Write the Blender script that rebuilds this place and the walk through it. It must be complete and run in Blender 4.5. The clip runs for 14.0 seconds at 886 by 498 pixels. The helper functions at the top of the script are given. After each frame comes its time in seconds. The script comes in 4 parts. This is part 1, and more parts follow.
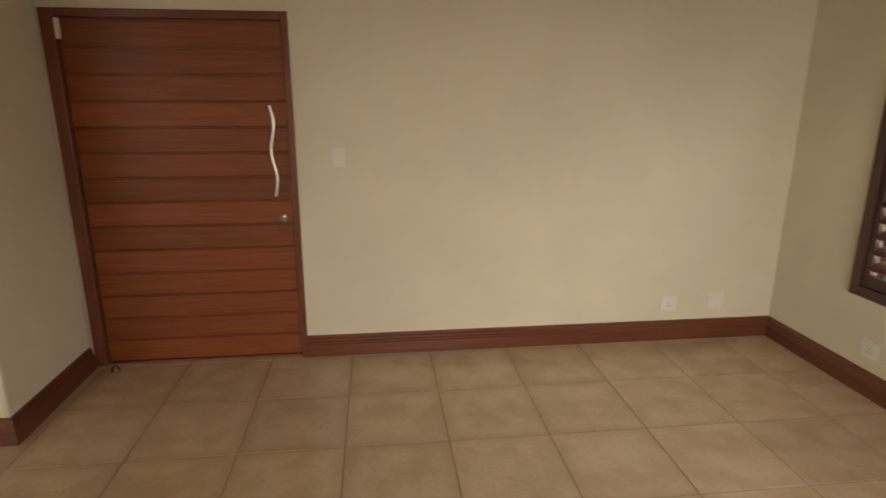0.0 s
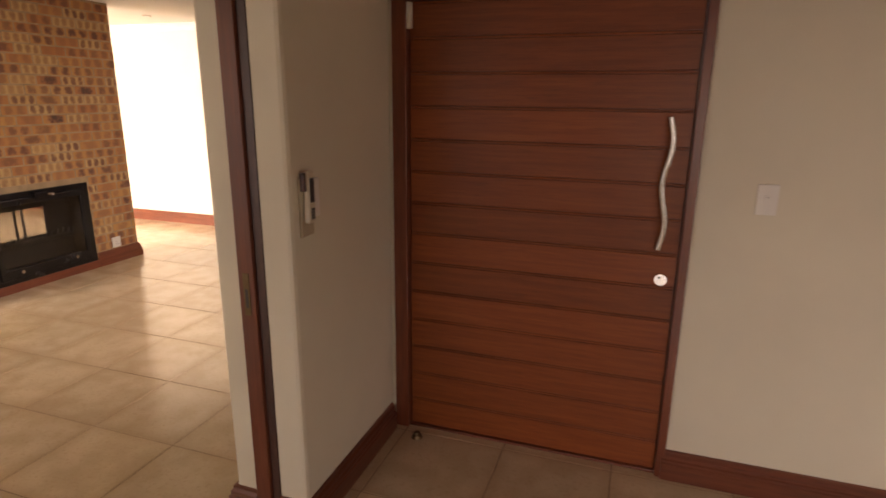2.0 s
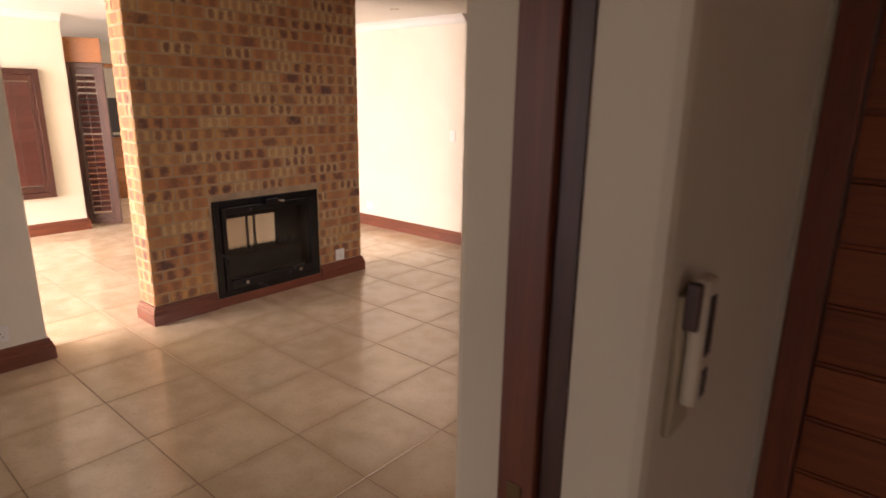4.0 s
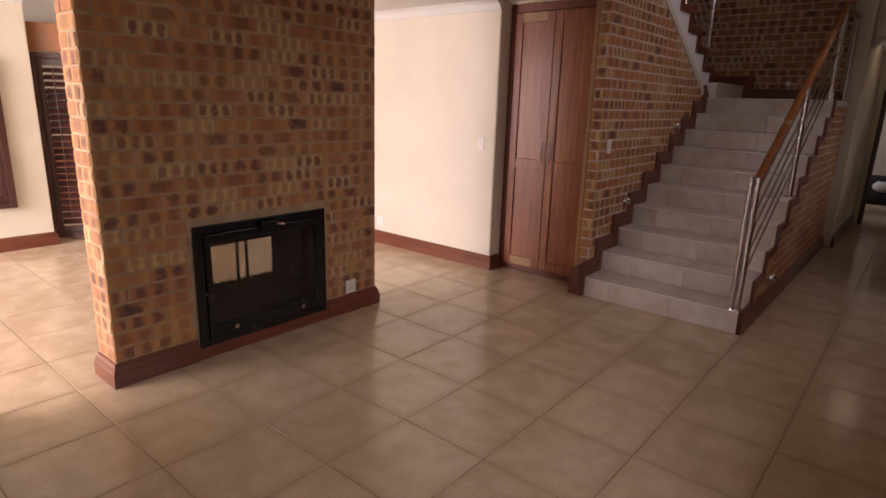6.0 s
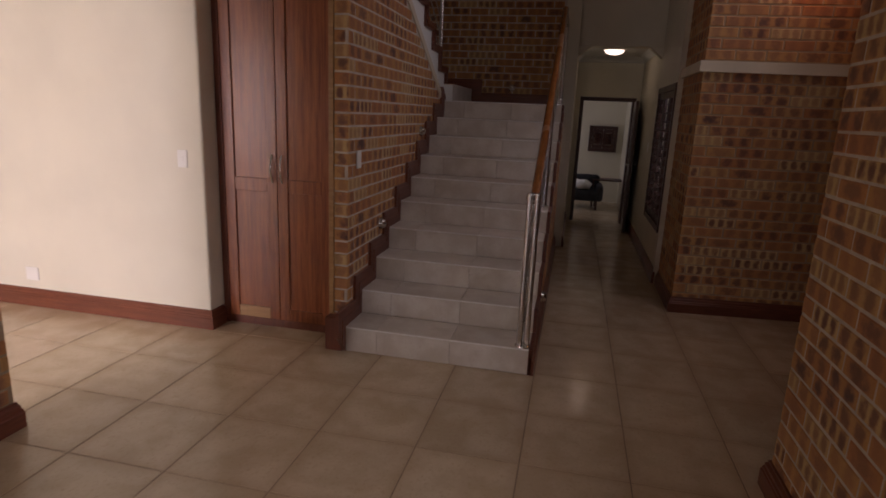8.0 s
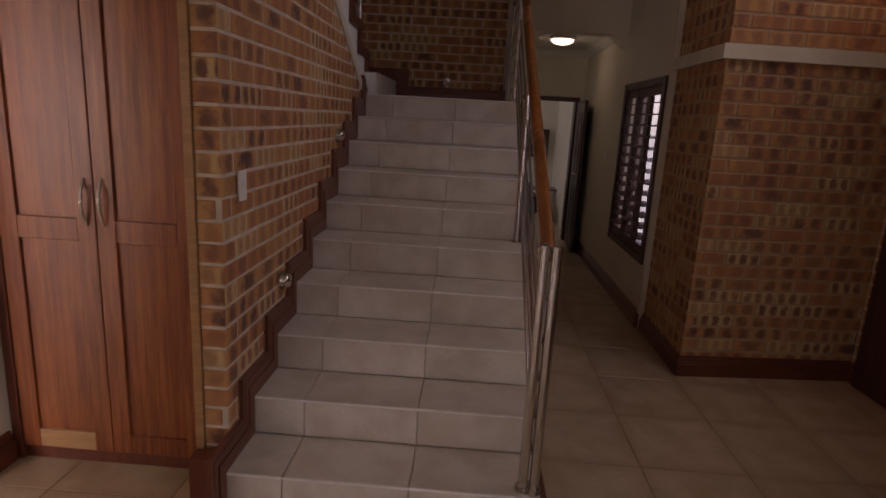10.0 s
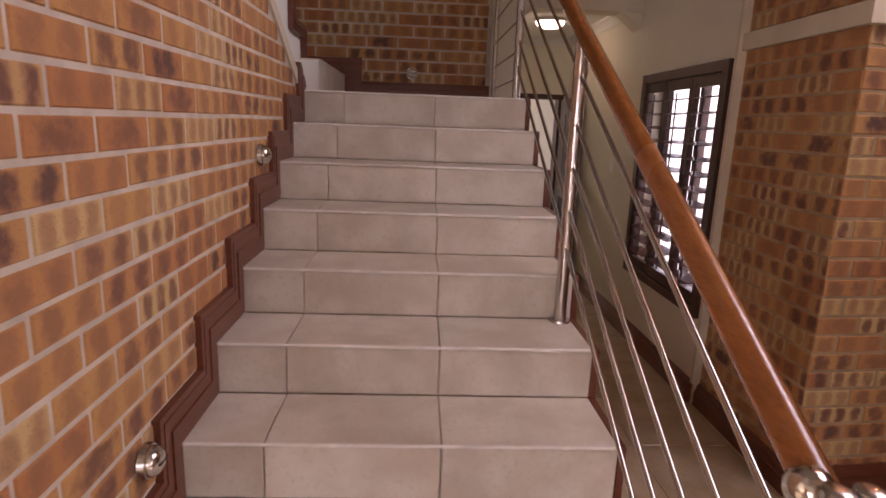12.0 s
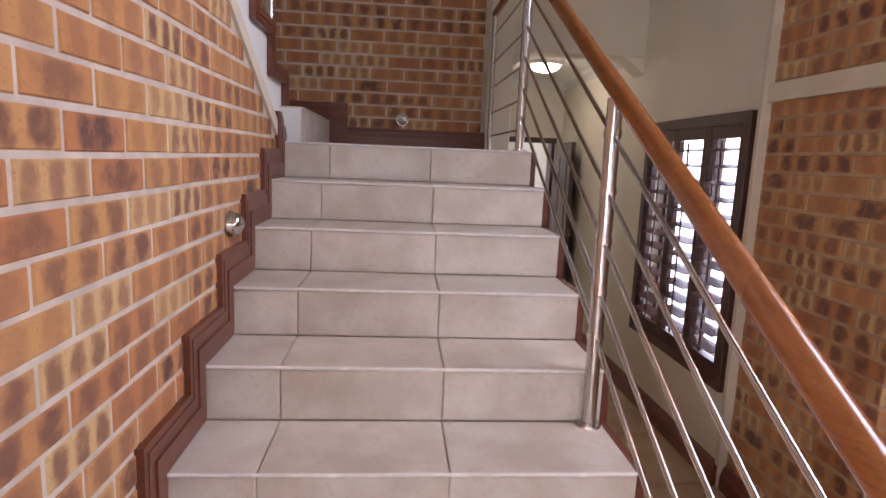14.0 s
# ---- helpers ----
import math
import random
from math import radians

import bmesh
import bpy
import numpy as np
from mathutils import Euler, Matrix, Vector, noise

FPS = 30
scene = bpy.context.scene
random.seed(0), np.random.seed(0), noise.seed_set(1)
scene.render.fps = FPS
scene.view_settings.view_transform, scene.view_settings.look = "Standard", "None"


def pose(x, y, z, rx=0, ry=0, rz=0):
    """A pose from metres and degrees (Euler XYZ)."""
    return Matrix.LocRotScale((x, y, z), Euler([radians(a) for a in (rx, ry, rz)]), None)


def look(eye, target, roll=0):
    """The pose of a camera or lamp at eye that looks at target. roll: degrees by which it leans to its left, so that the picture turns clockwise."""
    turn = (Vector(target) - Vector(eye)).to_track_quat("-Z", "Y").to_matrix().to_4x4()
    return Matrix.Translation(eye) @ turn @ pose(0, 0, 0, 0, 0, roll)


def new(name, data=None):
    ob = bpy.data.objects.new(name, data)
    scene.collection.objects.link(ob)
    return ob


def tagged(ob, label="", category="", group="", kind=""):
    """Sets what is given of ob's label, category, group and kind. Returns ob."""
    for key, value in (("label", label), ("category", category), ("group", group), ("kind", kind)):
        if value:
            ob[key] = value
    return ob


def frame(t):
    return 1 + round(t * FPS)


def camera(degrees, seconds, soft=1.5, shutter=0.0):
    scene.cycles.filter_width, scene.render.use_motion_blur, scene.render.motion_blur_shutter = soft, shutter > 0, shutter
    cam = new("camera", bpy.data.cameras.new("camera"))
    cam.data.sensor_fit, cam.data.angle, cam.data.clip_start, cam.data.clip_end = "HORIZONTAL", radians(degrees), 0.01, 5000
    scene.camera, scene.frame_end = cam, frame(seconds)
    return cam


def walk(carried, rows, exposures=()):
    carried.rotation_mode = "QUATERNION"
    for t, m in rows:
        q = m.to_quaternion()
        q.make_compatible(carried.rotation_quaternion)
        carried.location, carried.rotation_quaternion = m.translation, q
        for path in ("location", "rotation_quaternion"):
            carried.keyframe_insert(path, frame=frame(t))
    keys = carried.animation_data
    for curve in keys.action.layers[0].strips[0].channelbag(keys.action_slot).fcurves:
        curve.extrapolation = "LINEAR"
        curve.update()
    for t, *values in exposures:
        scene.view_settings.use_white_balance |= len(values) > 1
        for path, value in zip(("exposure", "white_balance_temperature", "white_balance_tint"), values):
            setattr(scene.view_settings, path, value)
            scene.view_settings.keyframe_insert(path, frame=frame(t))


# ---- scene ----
cam = camera(75.1, 14.0, 1.6, 0.3)
PATH = [
    (0, (0.155, -0.308, 1.67), (0.377, 1.611, 1.153), 0.1),
    (0.5, (0.04, -0.082, 1.687), (0.005, 1.848, 1.164), 0.1),
    (1, (-0.161, 0.205, 1.682), (-0.416, 2.121, 1.168), 0.3),
    (1.5, (-0.342, 0.494, 1.688), (-0.775, 2.377, 1.173), 0.4),
    (2, (-0.548, 0.777, 1.676), (-1.171, 2.608, 1.165), 0.5),
    (2.5, (-0.782, 1.022, 1.674), (-1.559, 2.793, 1.165), 0.6),
    (3, (-1.018, 1.341, 1.648), (-1.973, 3.022, 1.136), 0.4),
    (3.5, (-1.225, 1.536, 1.651), (-2.34, 3.117, 1.144), 0.7),
    (4, (-1.433, 1.737, 1.644), (-2.682, 3.215, 1.14), 0.9),
    (4.2, (-1.517, 1.786, 1.65), (-2.805, 3.23, 1.144), 1.2),
    (6.3, (-2.41, 2.391, 1.633), (-3.62, 3.904, 1.137), 2.0),
    (6.5, (-2.495, 2.463, 1.632), (-3.605, 4.052, 1.139), 2.2),
    (7, (-2.683, 2.71, 1.613), (-3.482, 4.479, 1.135), 2.5),
    (7.5, (-2.826, 2.979, 1.607), (-3.405, 4.835, 1.141), 2.4),
    (8, (-3.004, 3.323, 1.622), (-3.416, 5.225, 1.162), 2.5),
    (8.5, (-3.157, 3.694, 1.614), (-3.463, 5.617, 1.158), 2.5),
    (9, (-3.296, 4.071, 1.622), (-3.528, 6.005, 1.168), 2.6),
    (9.2, (-3.34, 4.222, 1.617), (-3.533, 6.161, 1.166), 2.7),
    (11.3, (-3.733, 5.8, 1.576), (-3.713, 7.753, 1.145), 2.5),
    (11.5, (-3.749, 5.956, 1.585), (-3.706, 7.909, 1.156), 2.1),
    (12, (-3.779, 6.234, 1.6), (-3.679, 8.185, 1.173), 2.2),
    (12.5, (-3.817, 6.422, 1.623), (-3.683, 8.372, 1.201), 2.3),
    (13, (-3.84, 6.543, 1.655), (-3.685, 8.494, 1.242), 2.5),
    (13.5, (-3.839, 6.6, 1.68), (-3.679, 8.558, 1.304), 2.4),
    (14, (-3.843, 6.617, 1.702), (-3.683, 8.586, 1.389), 2.4),
]
EXPOSURES = [(0.0, 0.5, 8300, 16), (0.5, 0.8, 8100, 17), (1.0, 1.0, 7800, 19), (1.5, 0.7, 8000, 23), (2.0, 0.15, 8400, 32), (2.5, -0.35, 8800, 40), (3.0, -0.7, 8600, 42), (4.0, -0.5, 7500, 37), (6.3, -1.15, 7100, 41), (7.0, -0.85, 7000, 42), (7.5, -1.15, 6900, 37), (8.0, -1.55, 6850, 37), (9.2, -1.78, 6900, 39), (11.3, 0.0, 7400, 43), (12.5, 0.55, 6800, 40), (13.0, 0.7, 6500, 37), (14.0, 1.1, 6100, 31)]
walk(cam, [(t, look(eye, target, roll)) for t, eye, target, roll in PATH], EXPOSURES)

# ---- world and large lights ----
world = bpy.data.worlds.new("sky")
scene.world = world
world.use_nodes = True
wn, wl = world.node_tree.nodes, world.node_tree.links
sky = wn.new("ShaderNodeTexSky")
sky.sky_type, sky.sun_disc = "NISHITA", False
sky.sun_elevation, sky.sun_rotation = radians(50), radians(200)
wn["Background"].inputs["Strength"].default_value = 0.15
wl.new(sky.outputs["Color"], wn["Background"].inputs["Color"])
sun_data = bpy.data.lights.new("sun", "SUN")
sun_data.energy, sun_data.angle, sun_data.color = 1.2, radians(12), (1.0, 0.95, 0.88)
sun = new("sun", sun_data)
sun.matrix_world = look((-6, -14, 17), (-3, 3, 0))


def area_lamp(name, eye, target, width, height, power, color=(0.95, 0.98, 1.0)):
    """An area lamp at a wall opening: sky light by a window, or added fill."""
    data = bpy.data.lights.new(name, "AREA")
    data.shape, data.size, data.size_y, data.energy, data.color = "RECTANGLE", width, height, power, color
    ob = new(name, data)
    ob.matrix_world = look(eye, target)
    return ob


area_lamp("window_light_entry_east", (3.06, 1.7, 1.3), (0, 1.7, 1.1), 1.7, 1.4, 15)
# added fill from an assumed, unseen south window, to brighten the entry
area_lamp("fill_light_entry_south", (0.9, -2.42, 1.3), (2.0, 3, -1.6), 2.2, 1.6, 26).data.spread = radians(95)
# added upward lamp that tints the upper walls yellow-green; no lawn is modelled
area_lamp("tint_light_entry_south", (0.9, -2.40, 0.9), (1.2, 3, 3.4), 2.2, 0.7, 3, (0.85, 0.80, 0.30))
# weak added fill for the living floor, from an assumed, unseen window
area_lamp("fill_light_living", (-3.7, -1.42, 1.3), (-3.7, 5, 1.0), 2.6, 2.0, 18)
area_lamp("window_light_lounge", (-7.6, -0.92, 1.4), (-7.6, 6, -3.5), 3.4, 2.1, 740).data.spread = radians(150)
area_lamp("window_light_high", (-0.95, 7.4, 3.8), (-4.4, 8.2, 1.6), 1.9, 1.4, 24).data.spread = radians(120)
# unseen lamp in a bare wall gap, added to light the study
area_lamp("fill_light_study", (-11.0, 1.05, 1.2), (-11.0, 5, 0.8), 2.4, 2.0, 130)
area_lamp("window_light_porch", (-1.86, 4.4, 1.3), (-5, 4.4, 1.0), 1.2, 1.4, 72)
area_lamp("window_light_corridor", (-1.86, 10.1, 1.3), (-5, 10.1, 1.2), 1.0, 1.4, 8)
# added lamp out of sight that brightens the bedroom walls
area_lamp("fill_light_bedroom", (-4.42, 14.2, 1.5), (-2, 14.4, 1.2), 1.2, 1.2, 14)

# ---- materials ----


def nodes_of(name):
    m = bpy.data.materials.new(name)
    m.use_nodes = True
    n, l = m.node_tree.nodes, m.node_tree.links
    return m, n, l, n["Principled BSDF"]


def mixed(n, l, fac, a, b, blend="MIX"):
    mx = n.new("ShaderNodeMix")
    mx.data_type, mx.blend_type = "RGBA", blend
    for i, v in ((0, fac), (6, a), (7, b)):
        if isinstance(v, (int, float)):
            mx.inputs[i].default_value = v
        elif isinstance(v, tuple):
            mx.inputs[i].default_value = (*v[:3], 1)
        else:
            l.new(v, mx.inputs[i])
    return mx.outputs[2]


def calc(n, l, op, a, b=0.0, c=None):
    x = n.new("ShaderNodeMath")
    x.operation = op
    for i, v in enumerate((a, b) if c is None else (a, b, c)):
        if isinstance(v, (int, float)):
            x.inputs[i].default_value = v
        else:
            l.new(v, x.inputs[i])
    return x.outputs[0]


def ramp(n, l, fac, lo, hi):
    r = n.new("ShaderNodeMapRange")
    r.interpolation_type = "SMOOTHSTEP"
    l.new(fac, r.inputs["Value"])
    r.inputs["From Min"].default_value, r.inputs["From Max"].default_value = lo, hi
    return r.outputs["Result"]


def grain(n, l, scale, detail=4.0, stretch=(1, 1, 1), space="Object", rough=0.55):
    tc = n.new("ShaderNodeTexCoord")
    mp = n.new("ShaderNodeMapping")
    mp.inputs["Scale"].default_value = stretch
    nz = n.new("ShaderNodeTexNoise")
    nz.inputs["Scale"].default_value, nz.inputs["Detail"].default_value = scale, detail
    nz.inputs["Roughness"].default_value = rough
    l.new(tc.outputs[space], mp.inputs["Vector"])
    l.new(mp.outputs["Vector"], nz.inputs["Vector"])
    return nz.outputs["Fac"]


def bump(n, l, b, height, strength, distance):
    bp = n.new("ShaderNodeBump")
    bp.inputs["Strength"].default_value, bp.inputs["Distance"].default_value = strength, distance
    l.new(height, bp.inputs["Height"])
    l.new(bp.outputs["Normal"], b.inputs["Normal"])


def plain(name, color, rough=0.6, metal=0.0, vary=0.12, scale=3.0, fine=90.0, relief=0.15, rough_vary=0.12):
    """A painted, plastered or metal surface with stains and fine relief."""
    m, n, l, b = nodes_of(name)
    big, small = grain(n, l, scale), grain(n, l, fine, 3)
    dark = tuple(c * (1 - vary) for c in color)
    light = tuple(min(1, c * (1 + vary * 0.5)) for c in color)
    l.new(mixed(n, l, ramp(n, l, big, 0.3, 0.7), dark, light), b.inputs["Base Color"])
    b.inputs["Metallic"].default_value = metal
    l.new(calc(n, l, "MULTIPLY_ADD", big, rough_vary * 2, rough - rough_vary), b.inputs["Roughness"])
    if relief:
        bump(n, l, b, small, relief, 0.002)
    return m


def timber(name, a, b2, axis=2, rough=0.35, scale=9.0, coat=0.25):
    """Varnished wood with grain along one axis."""
    m, n, l, b = nodes_of(name)
    st = [14.0, 14.0, 14.0]
    st[axis] = 0.7
    info = n.new("ShaderNodeObjectInfo")
    g1 = grain(n, l, scale * 0.35, 5, st, rough=0.65)
    g2 = grain(n, l, scale * 1.6, 3, st)
    g3 = grain(n, l, 2.2, 3)
    col = mixed(n, l, ramp(n, l, g1, 0.3, 0.72), a, b2)
    col = mixed(n, l, calc(n, l, "MULTIPLY", ramp(n, l, g2, 0.52, 0.75), 0.5), col, tuple(c * 0.45 for c in a))
    col = mixed(n, l, calc(n, l, "MULTIPLY", g3, 0.35), col, tuple(c * 0.65 for c in b2))
    tone = calc(n, l, "MULTIPLY_ADD", info.outputs["Random"], 0.3, 0.85)
    hs = n.new("ShaderNodeHueSaturation")
    l.new(tone, hs.inputs["Value"])
    l.new(col, hs.inputs["Color"])
    l.new(hs.outputs["Color"], b.inputs["Base Color"])
    l.new(calc(n, l, "MULTIPLY_ADD", g3, 0.2, rough - 0.1), b.inputs["Roughness"])
    b.inputs["Coat Weight"].default_value, b.inputs["Coat Roughness"].default_value = coat, 0.25
    bump(n, l, b, g2, 0.12, 0.001)
    return m


def brick_material(name, joined):
    """Tan facing brick with dark kiln spots, told apart brick by brick."""
    m, n, l, b = nodes_of(name)
    if joined:
        rnd = n.new("ShaderNodeNewGeometry").outputs["Random Per Island"]
    else:
        rnd = n.new("ShaderNodeObjectInfo").outputs["Random"]
    uv = n.new("ShaderNodeUVMap")
    uv.uv_map = "face"
    sep = n.new("ShaderNodeSeparateXYZ")
    l.new(uv.outputs["UV"], sep.inputs[0])
    u, v = sep.outputs[0], sep.outputs[1]
    r2 = calc(n, l, "FRACT", calc(n, l, "MULTIPLY", rnd, 37.7))
    r3 = calc(n, l, "FRACT", calc(n, l, "MULTIPLY", rnd, 91.3))
    geo = n.new("ShaderNodeNewGeometry")
    nz = n.new("ShaderNodeTexNoise")
    nz.inputs["Scale"].default_value, nz.inputs["Detail"].default_value = 26, 4
    l.new(geo.outputs["Position"], nz.inputs["Vector"])
    fine = n.new("ShaderNodeTexNoise")
    fine.inputs["Scale"].default_value, fine.inputs["Detail"].default_value = 160, 3
    l.new(geo.outputs["Position"], fine.inputs["Vector"])
    # one, two or three spots along a brick
    count = calc(n, l, "CEIL", calc(n, l, "MULTIPLY_ADD", r2, 1.6, 0.72))
    wave = calc(n, l, "SINE", calc(n, l, "MULTIPLY", calc(n, l, "MULTIPLY", u, count), math.pi))
    wave = calc(n, l, "ABSOLUTE", wave)
    tall = calc(n, l, "SINE", calc(n, l, "MULTIPLY", v, math.pi))
    mask = calc(n, l, "MULTIPLY", calc(n, l, "POWER", wave, 0.5), calc(n, l, "POWER", tall, 0.12))
    mask = calc(n, l, "ADD", mask, calc(n, l, "MULTIPLY_ADD", nz.outputs["Fac"], 0.9, -0.45))
    spot = calc(n, l, "MULTIPLY", ramp(n, l, mask, 0.47, 0.97), calc(n, l, "MULTIPLY_ADD", r3, 0.55, 0.45))
    body = mixed(n, l, rnd, (0.54, 0.30, 0.11), (0.46, 0.195, 0.074))
    body = mixed(n, l, ramp(n, l, r2, 0.72, 0.9), body, (0.58, 0.40, 0.185))
    body = mixed(n, l, calc(n, l, "MULTIPLY", ramp(n, l, fine.outputs["Fac"], 0.55, 0.75), 0.6), body, (0.30, 0.15, 0.07))
    core = ramp(n, l, calc(n, l, "ADD", mask, calc(n, l, "MULTIPLY_ADD", fine.outputs["Fac"], 0.5, -0.25)), 0.62, 1.1)
    patch = mixed(n, l, r3, (0.34, 0.14, 0.072), (0.25, 0.105, 0.066))
    dark = mixed(n, l, r2, (0.10, 0.058, 0.046), (0.17, 0.08, 0.052))
    patch = mixed(n, l, calc(n, l, "MULTIPLY", core, calc(n, l, "MULTIPLY_ADD", r3, 0.8, 0.2)), patch, dark)
    l.new(mixed(n, l, spot, body, patch), b.inputs["Base Color"])
    b.inputs["Roughness"].default_value = 0.8
    bump(n, l, b, fine.outputs["Fac"], 0.35, 0.003)
    return m


def tile_material(name, a, b2, stain, rough, joined=False, rim=False, relief=0.05):
    """Glazed ceramic tile with a cloudy print, a little different from tile to tile."""
    m, n, l, b = nodes_of(name)
    if joined:
        rnd = n.new("ShaderNodeNewGeometry").outputs["Random Per Island"]
    else:
        rnd = n.new("ShaderNodeObjectInfo").outputs["Random"]
    geo = n.new("ShaderNodeNewGeometry")
    off = n.new("ShaderNodeVectorMath")
    off.operation = "ADD"
    l.new(geo.outputs["Position"], off.inputs[0])
    comb = n.new("ShaderNodeCombineXYZ")
    for i in range(3):
        l.new(calc(n, l, "MULTIPLY", rnd, (31.0, 17.0, 23.0)[i]), comb.inputs[i])
    l.new(comb.outputs[0], off.inputs[1])
    big, fine = n.new("ShaderNodeTexNoise"), n.new("ShaderNodeTexNoise")
    big.inputs["Scale"].default_value, big.inputs["Detail"].default_value = 5.5, 5
    fine.inputs["Scale"].default_value, fine.inputs["Detail"].default_value = 60, 4
    for x in (big, fine):
        l.new(off.outputs[0], x.inputs["Vector"])
    col = mixed(n, l, ramp(n, l, big.outputs["Fac"], 0.32, 0.68), a, b2)
    col = mixed(n, l, calc(n, l, "MULTIPLY", ramp(n, l, fine.outputs["Fac"], 0.5, 0.75), 0.35), col, stain)
    if rim:
        tc = n.new("ShaderNodeTexCoord")
        sp = n.new("ShaderNodeSeparateXYZ")
        l.new(tc.outputs["Object"], sp.inputs[0])
        edge = calc(n, l, "MAXIMUM", calc(n, l, "ABSOLUTE", sp.outputs[0]), calc(n, l, "ABSOLUTE", sp.outputs[1]))
        edge = calc(n, l, "ADD", edge, calc(n, l, "MULTIPLY_ADD", big.outputs["Fac"], 0.12, -0.06))
        col = mixed(n, l, calc(n, l, "MULTIPLY", ramp(n, l, edge, 0.18, 0.27), 0.38), col, stain)
    tone = calc(n, l, "MULTIPLY_ADD", rnd, 0.12, 0.94)
    hs = n.new("ShaderNodeHueSaturation")
    l.new(tone, hs.inputs["Value"])
    l.new(col, hs.inputs["Color"])
    l.new(hs.outputs["Color"], b.inputs["Base Color"])
    l.new(calc(n, l, "MULTIPLY_ADD", big.outputs["Fac"], 0.16, rough - 0.08), b.inputs["Roughness"])
    if relief:
        bump(n, l, b, big.outputs["Fac"], relief, 0.003)
    return m


def glass_material(name, tint=(1, 1, 1), rough=0.0):
    m, n, l, b = nodes_of(name)
    b.inputs["Base Color"].default_value = (*tint, 1)
    b.inputs["Transmission Weight"].default_value = 1.0
    b.inputs["Roughness"].default_value, b.inputs["IOR"].default_value = rough, 1.45
    return m


def lit_material(name, color, strength):
    m, n, l, b = nodes_of(name)
    b.inputs["Base Color"].default_value = (*color, 1)
    b.inputs["Emission Color"].default_value = (*color, 1)
    b.inputs["Emission Strength"].default_value = strength
    return m


CREAM = plain("cream_plaster", (0.75, 0.715, 0.585), 0.65, vary=0.06, scale=1.3, fine=120, relief=0.12)
WHITE = plain("white_ceiling_paint", (0.775, 0.79, 0.75), 0.8, vary=0.04, scale=1.0, fine=120, relief=0.08)
SILL = plain("pale_plaster_trim", (0.66, 0.60, 0.46), 0.7, vary=0.08, scale=4, relief=0.1)
MORTAR = plain("grey_mortar", (0.58, 0.52, 0.44), 0.92, vary=0.2, scale=9, fine=200, relief=0.5)
WARM_MORTAR = plain("tan_mortar", (0.42, 0.31, 0.19), 0.92, vary=0.2, scale=9, fine=200, relief=0.5)
BRICK = brick_material("tan_face_brick", False)
BRICKS = brick_material("tan_face_brick_far", True)
TILE = tile_material("beige_floor_tile", (0.54, 0.425, 0.28), (0.65, 0.535, 0.375), (0.42, 0.295, 0.175), 0.16, rim=True)
TILES = tile_material("beige_floor_tile_far", (0.54, 0.415, 0.28), (0.64, 0.515, 0.37), (0.41, 0.30, 0.185), 0.18, True)
STEP_TILE = tile_material("pale_stair_tile", (0.60, 0.535, 0.445), (0.73, 0.685, 0.60), (0.52, 0.43, 0.345), 0.34, relief=0.0)
GROUT = plain("brown_grout", (0.30, 0.215, 0.14), 0.9, vary=0.25, scale=6, fine=150, relief=0.3)
MAHOGANY = timber("mahogany_skirting", (0.13, 0.034, 0.018), (0.21, 0.06, 0.028), 0, 0.38)
MAHOGANY_Y = timber("mahogany_skirting_lengthwise", (0.13, 0.034, 0.018), (0.21, 0.06, 0.028), 1, 0.38)
MAHOGANY_Z = timber("mahogany_upright", (0.14, 0.034, 0.016), (0.22, 0.058, 0.025), 2, 0.4)
DOORWOOD = timber("red_brown_door_board", (0.21, 0.044, 0.010), (0.31, 0.078, 0.018), 0, 0.5, coat=0.08)
CUPWOOD = timber("walnut_cupboard_wood", (0.17, 0.040, 0.013), (0.42, 0.130, 0.040), 2, 0.34)
CUPPALE = timber("pale_sapwood", (0.42, 0.22, 0.085), (0.55, 0.32, 0.14), 0, 0.4)
RAILWOOD = timber("orange_handrail_wood", (0.27, 0.085, 0.02), (0.38, 0.135, 0.034), 1, 0.25, coat=0.5)
SHUTTER = timber("dark_shutter_wood", (0.045, 0.017, 0.012), (0.085, 0.030, 0.02), 2, 0.42)
LOUVRE = timber("dark_louvre_wood", (0.075, 0.022, 0.016), (0.12, 0.036, 0.025), 1, 0.42)
STEEL = plain("brushed_steel", (0.62, 0.60, 0.57), 0.24, 1.0, vary=0.06, scale=6, fine=300, relief=0.03, rough_vary=0.05)
# white non-metal: the metal nosing's sky reflection is put into the colour
NOSING_SHEEN = plain("nosing_painted_sheen", (0.88, 0.86, 0.81), 0.25, 0.0, vary=0.08, scale=12, fine=200, relief=0.05)
CHROME = plain("worn_chrome", (0.70, 0.68, 0.64), 0.16, 1.0, vary=0.08, scale=9, fine=200, relief=0.02, rough_vary=0.05)
BRASS = plain("dull_brass", (0.17, 0.12, 0.065), 0.4, 1.0, vary=0.2, scale=20, relief=0.05)
IRON = plain("black_stove_enamel", (0.007, 0.007, 0.008), 0.24, 0.0, vary=0.3, scale=5, fine=160, relief=0.1)
SOOT = plain("sooty_firebox", (0.02, 0.018, 0.016), 0.9, vary=0.5, scale=6, relief=0.3)
BEIGE = plain("aged_beige_plastic", (0.50, 0.45, 0.33), 0.45, vary=0.08, scale=8, relief=0.05)
IVORY = plain("ivory_plastic", (0.66, 0.61, 0.49), 0.4, vary=0.06, scale=8, relief=0.0)
PLASTIC = plain("white_plastic", (0.80, 0.79, 0.74), 0.35, vary=0.03, scale=6, relief=0.0, rough_vary=0.04)
GREY = plain("grey_plastic", (0.30, 0.29, 0.25), 0.45, vary=0.1, scale=6, relief=0.05)
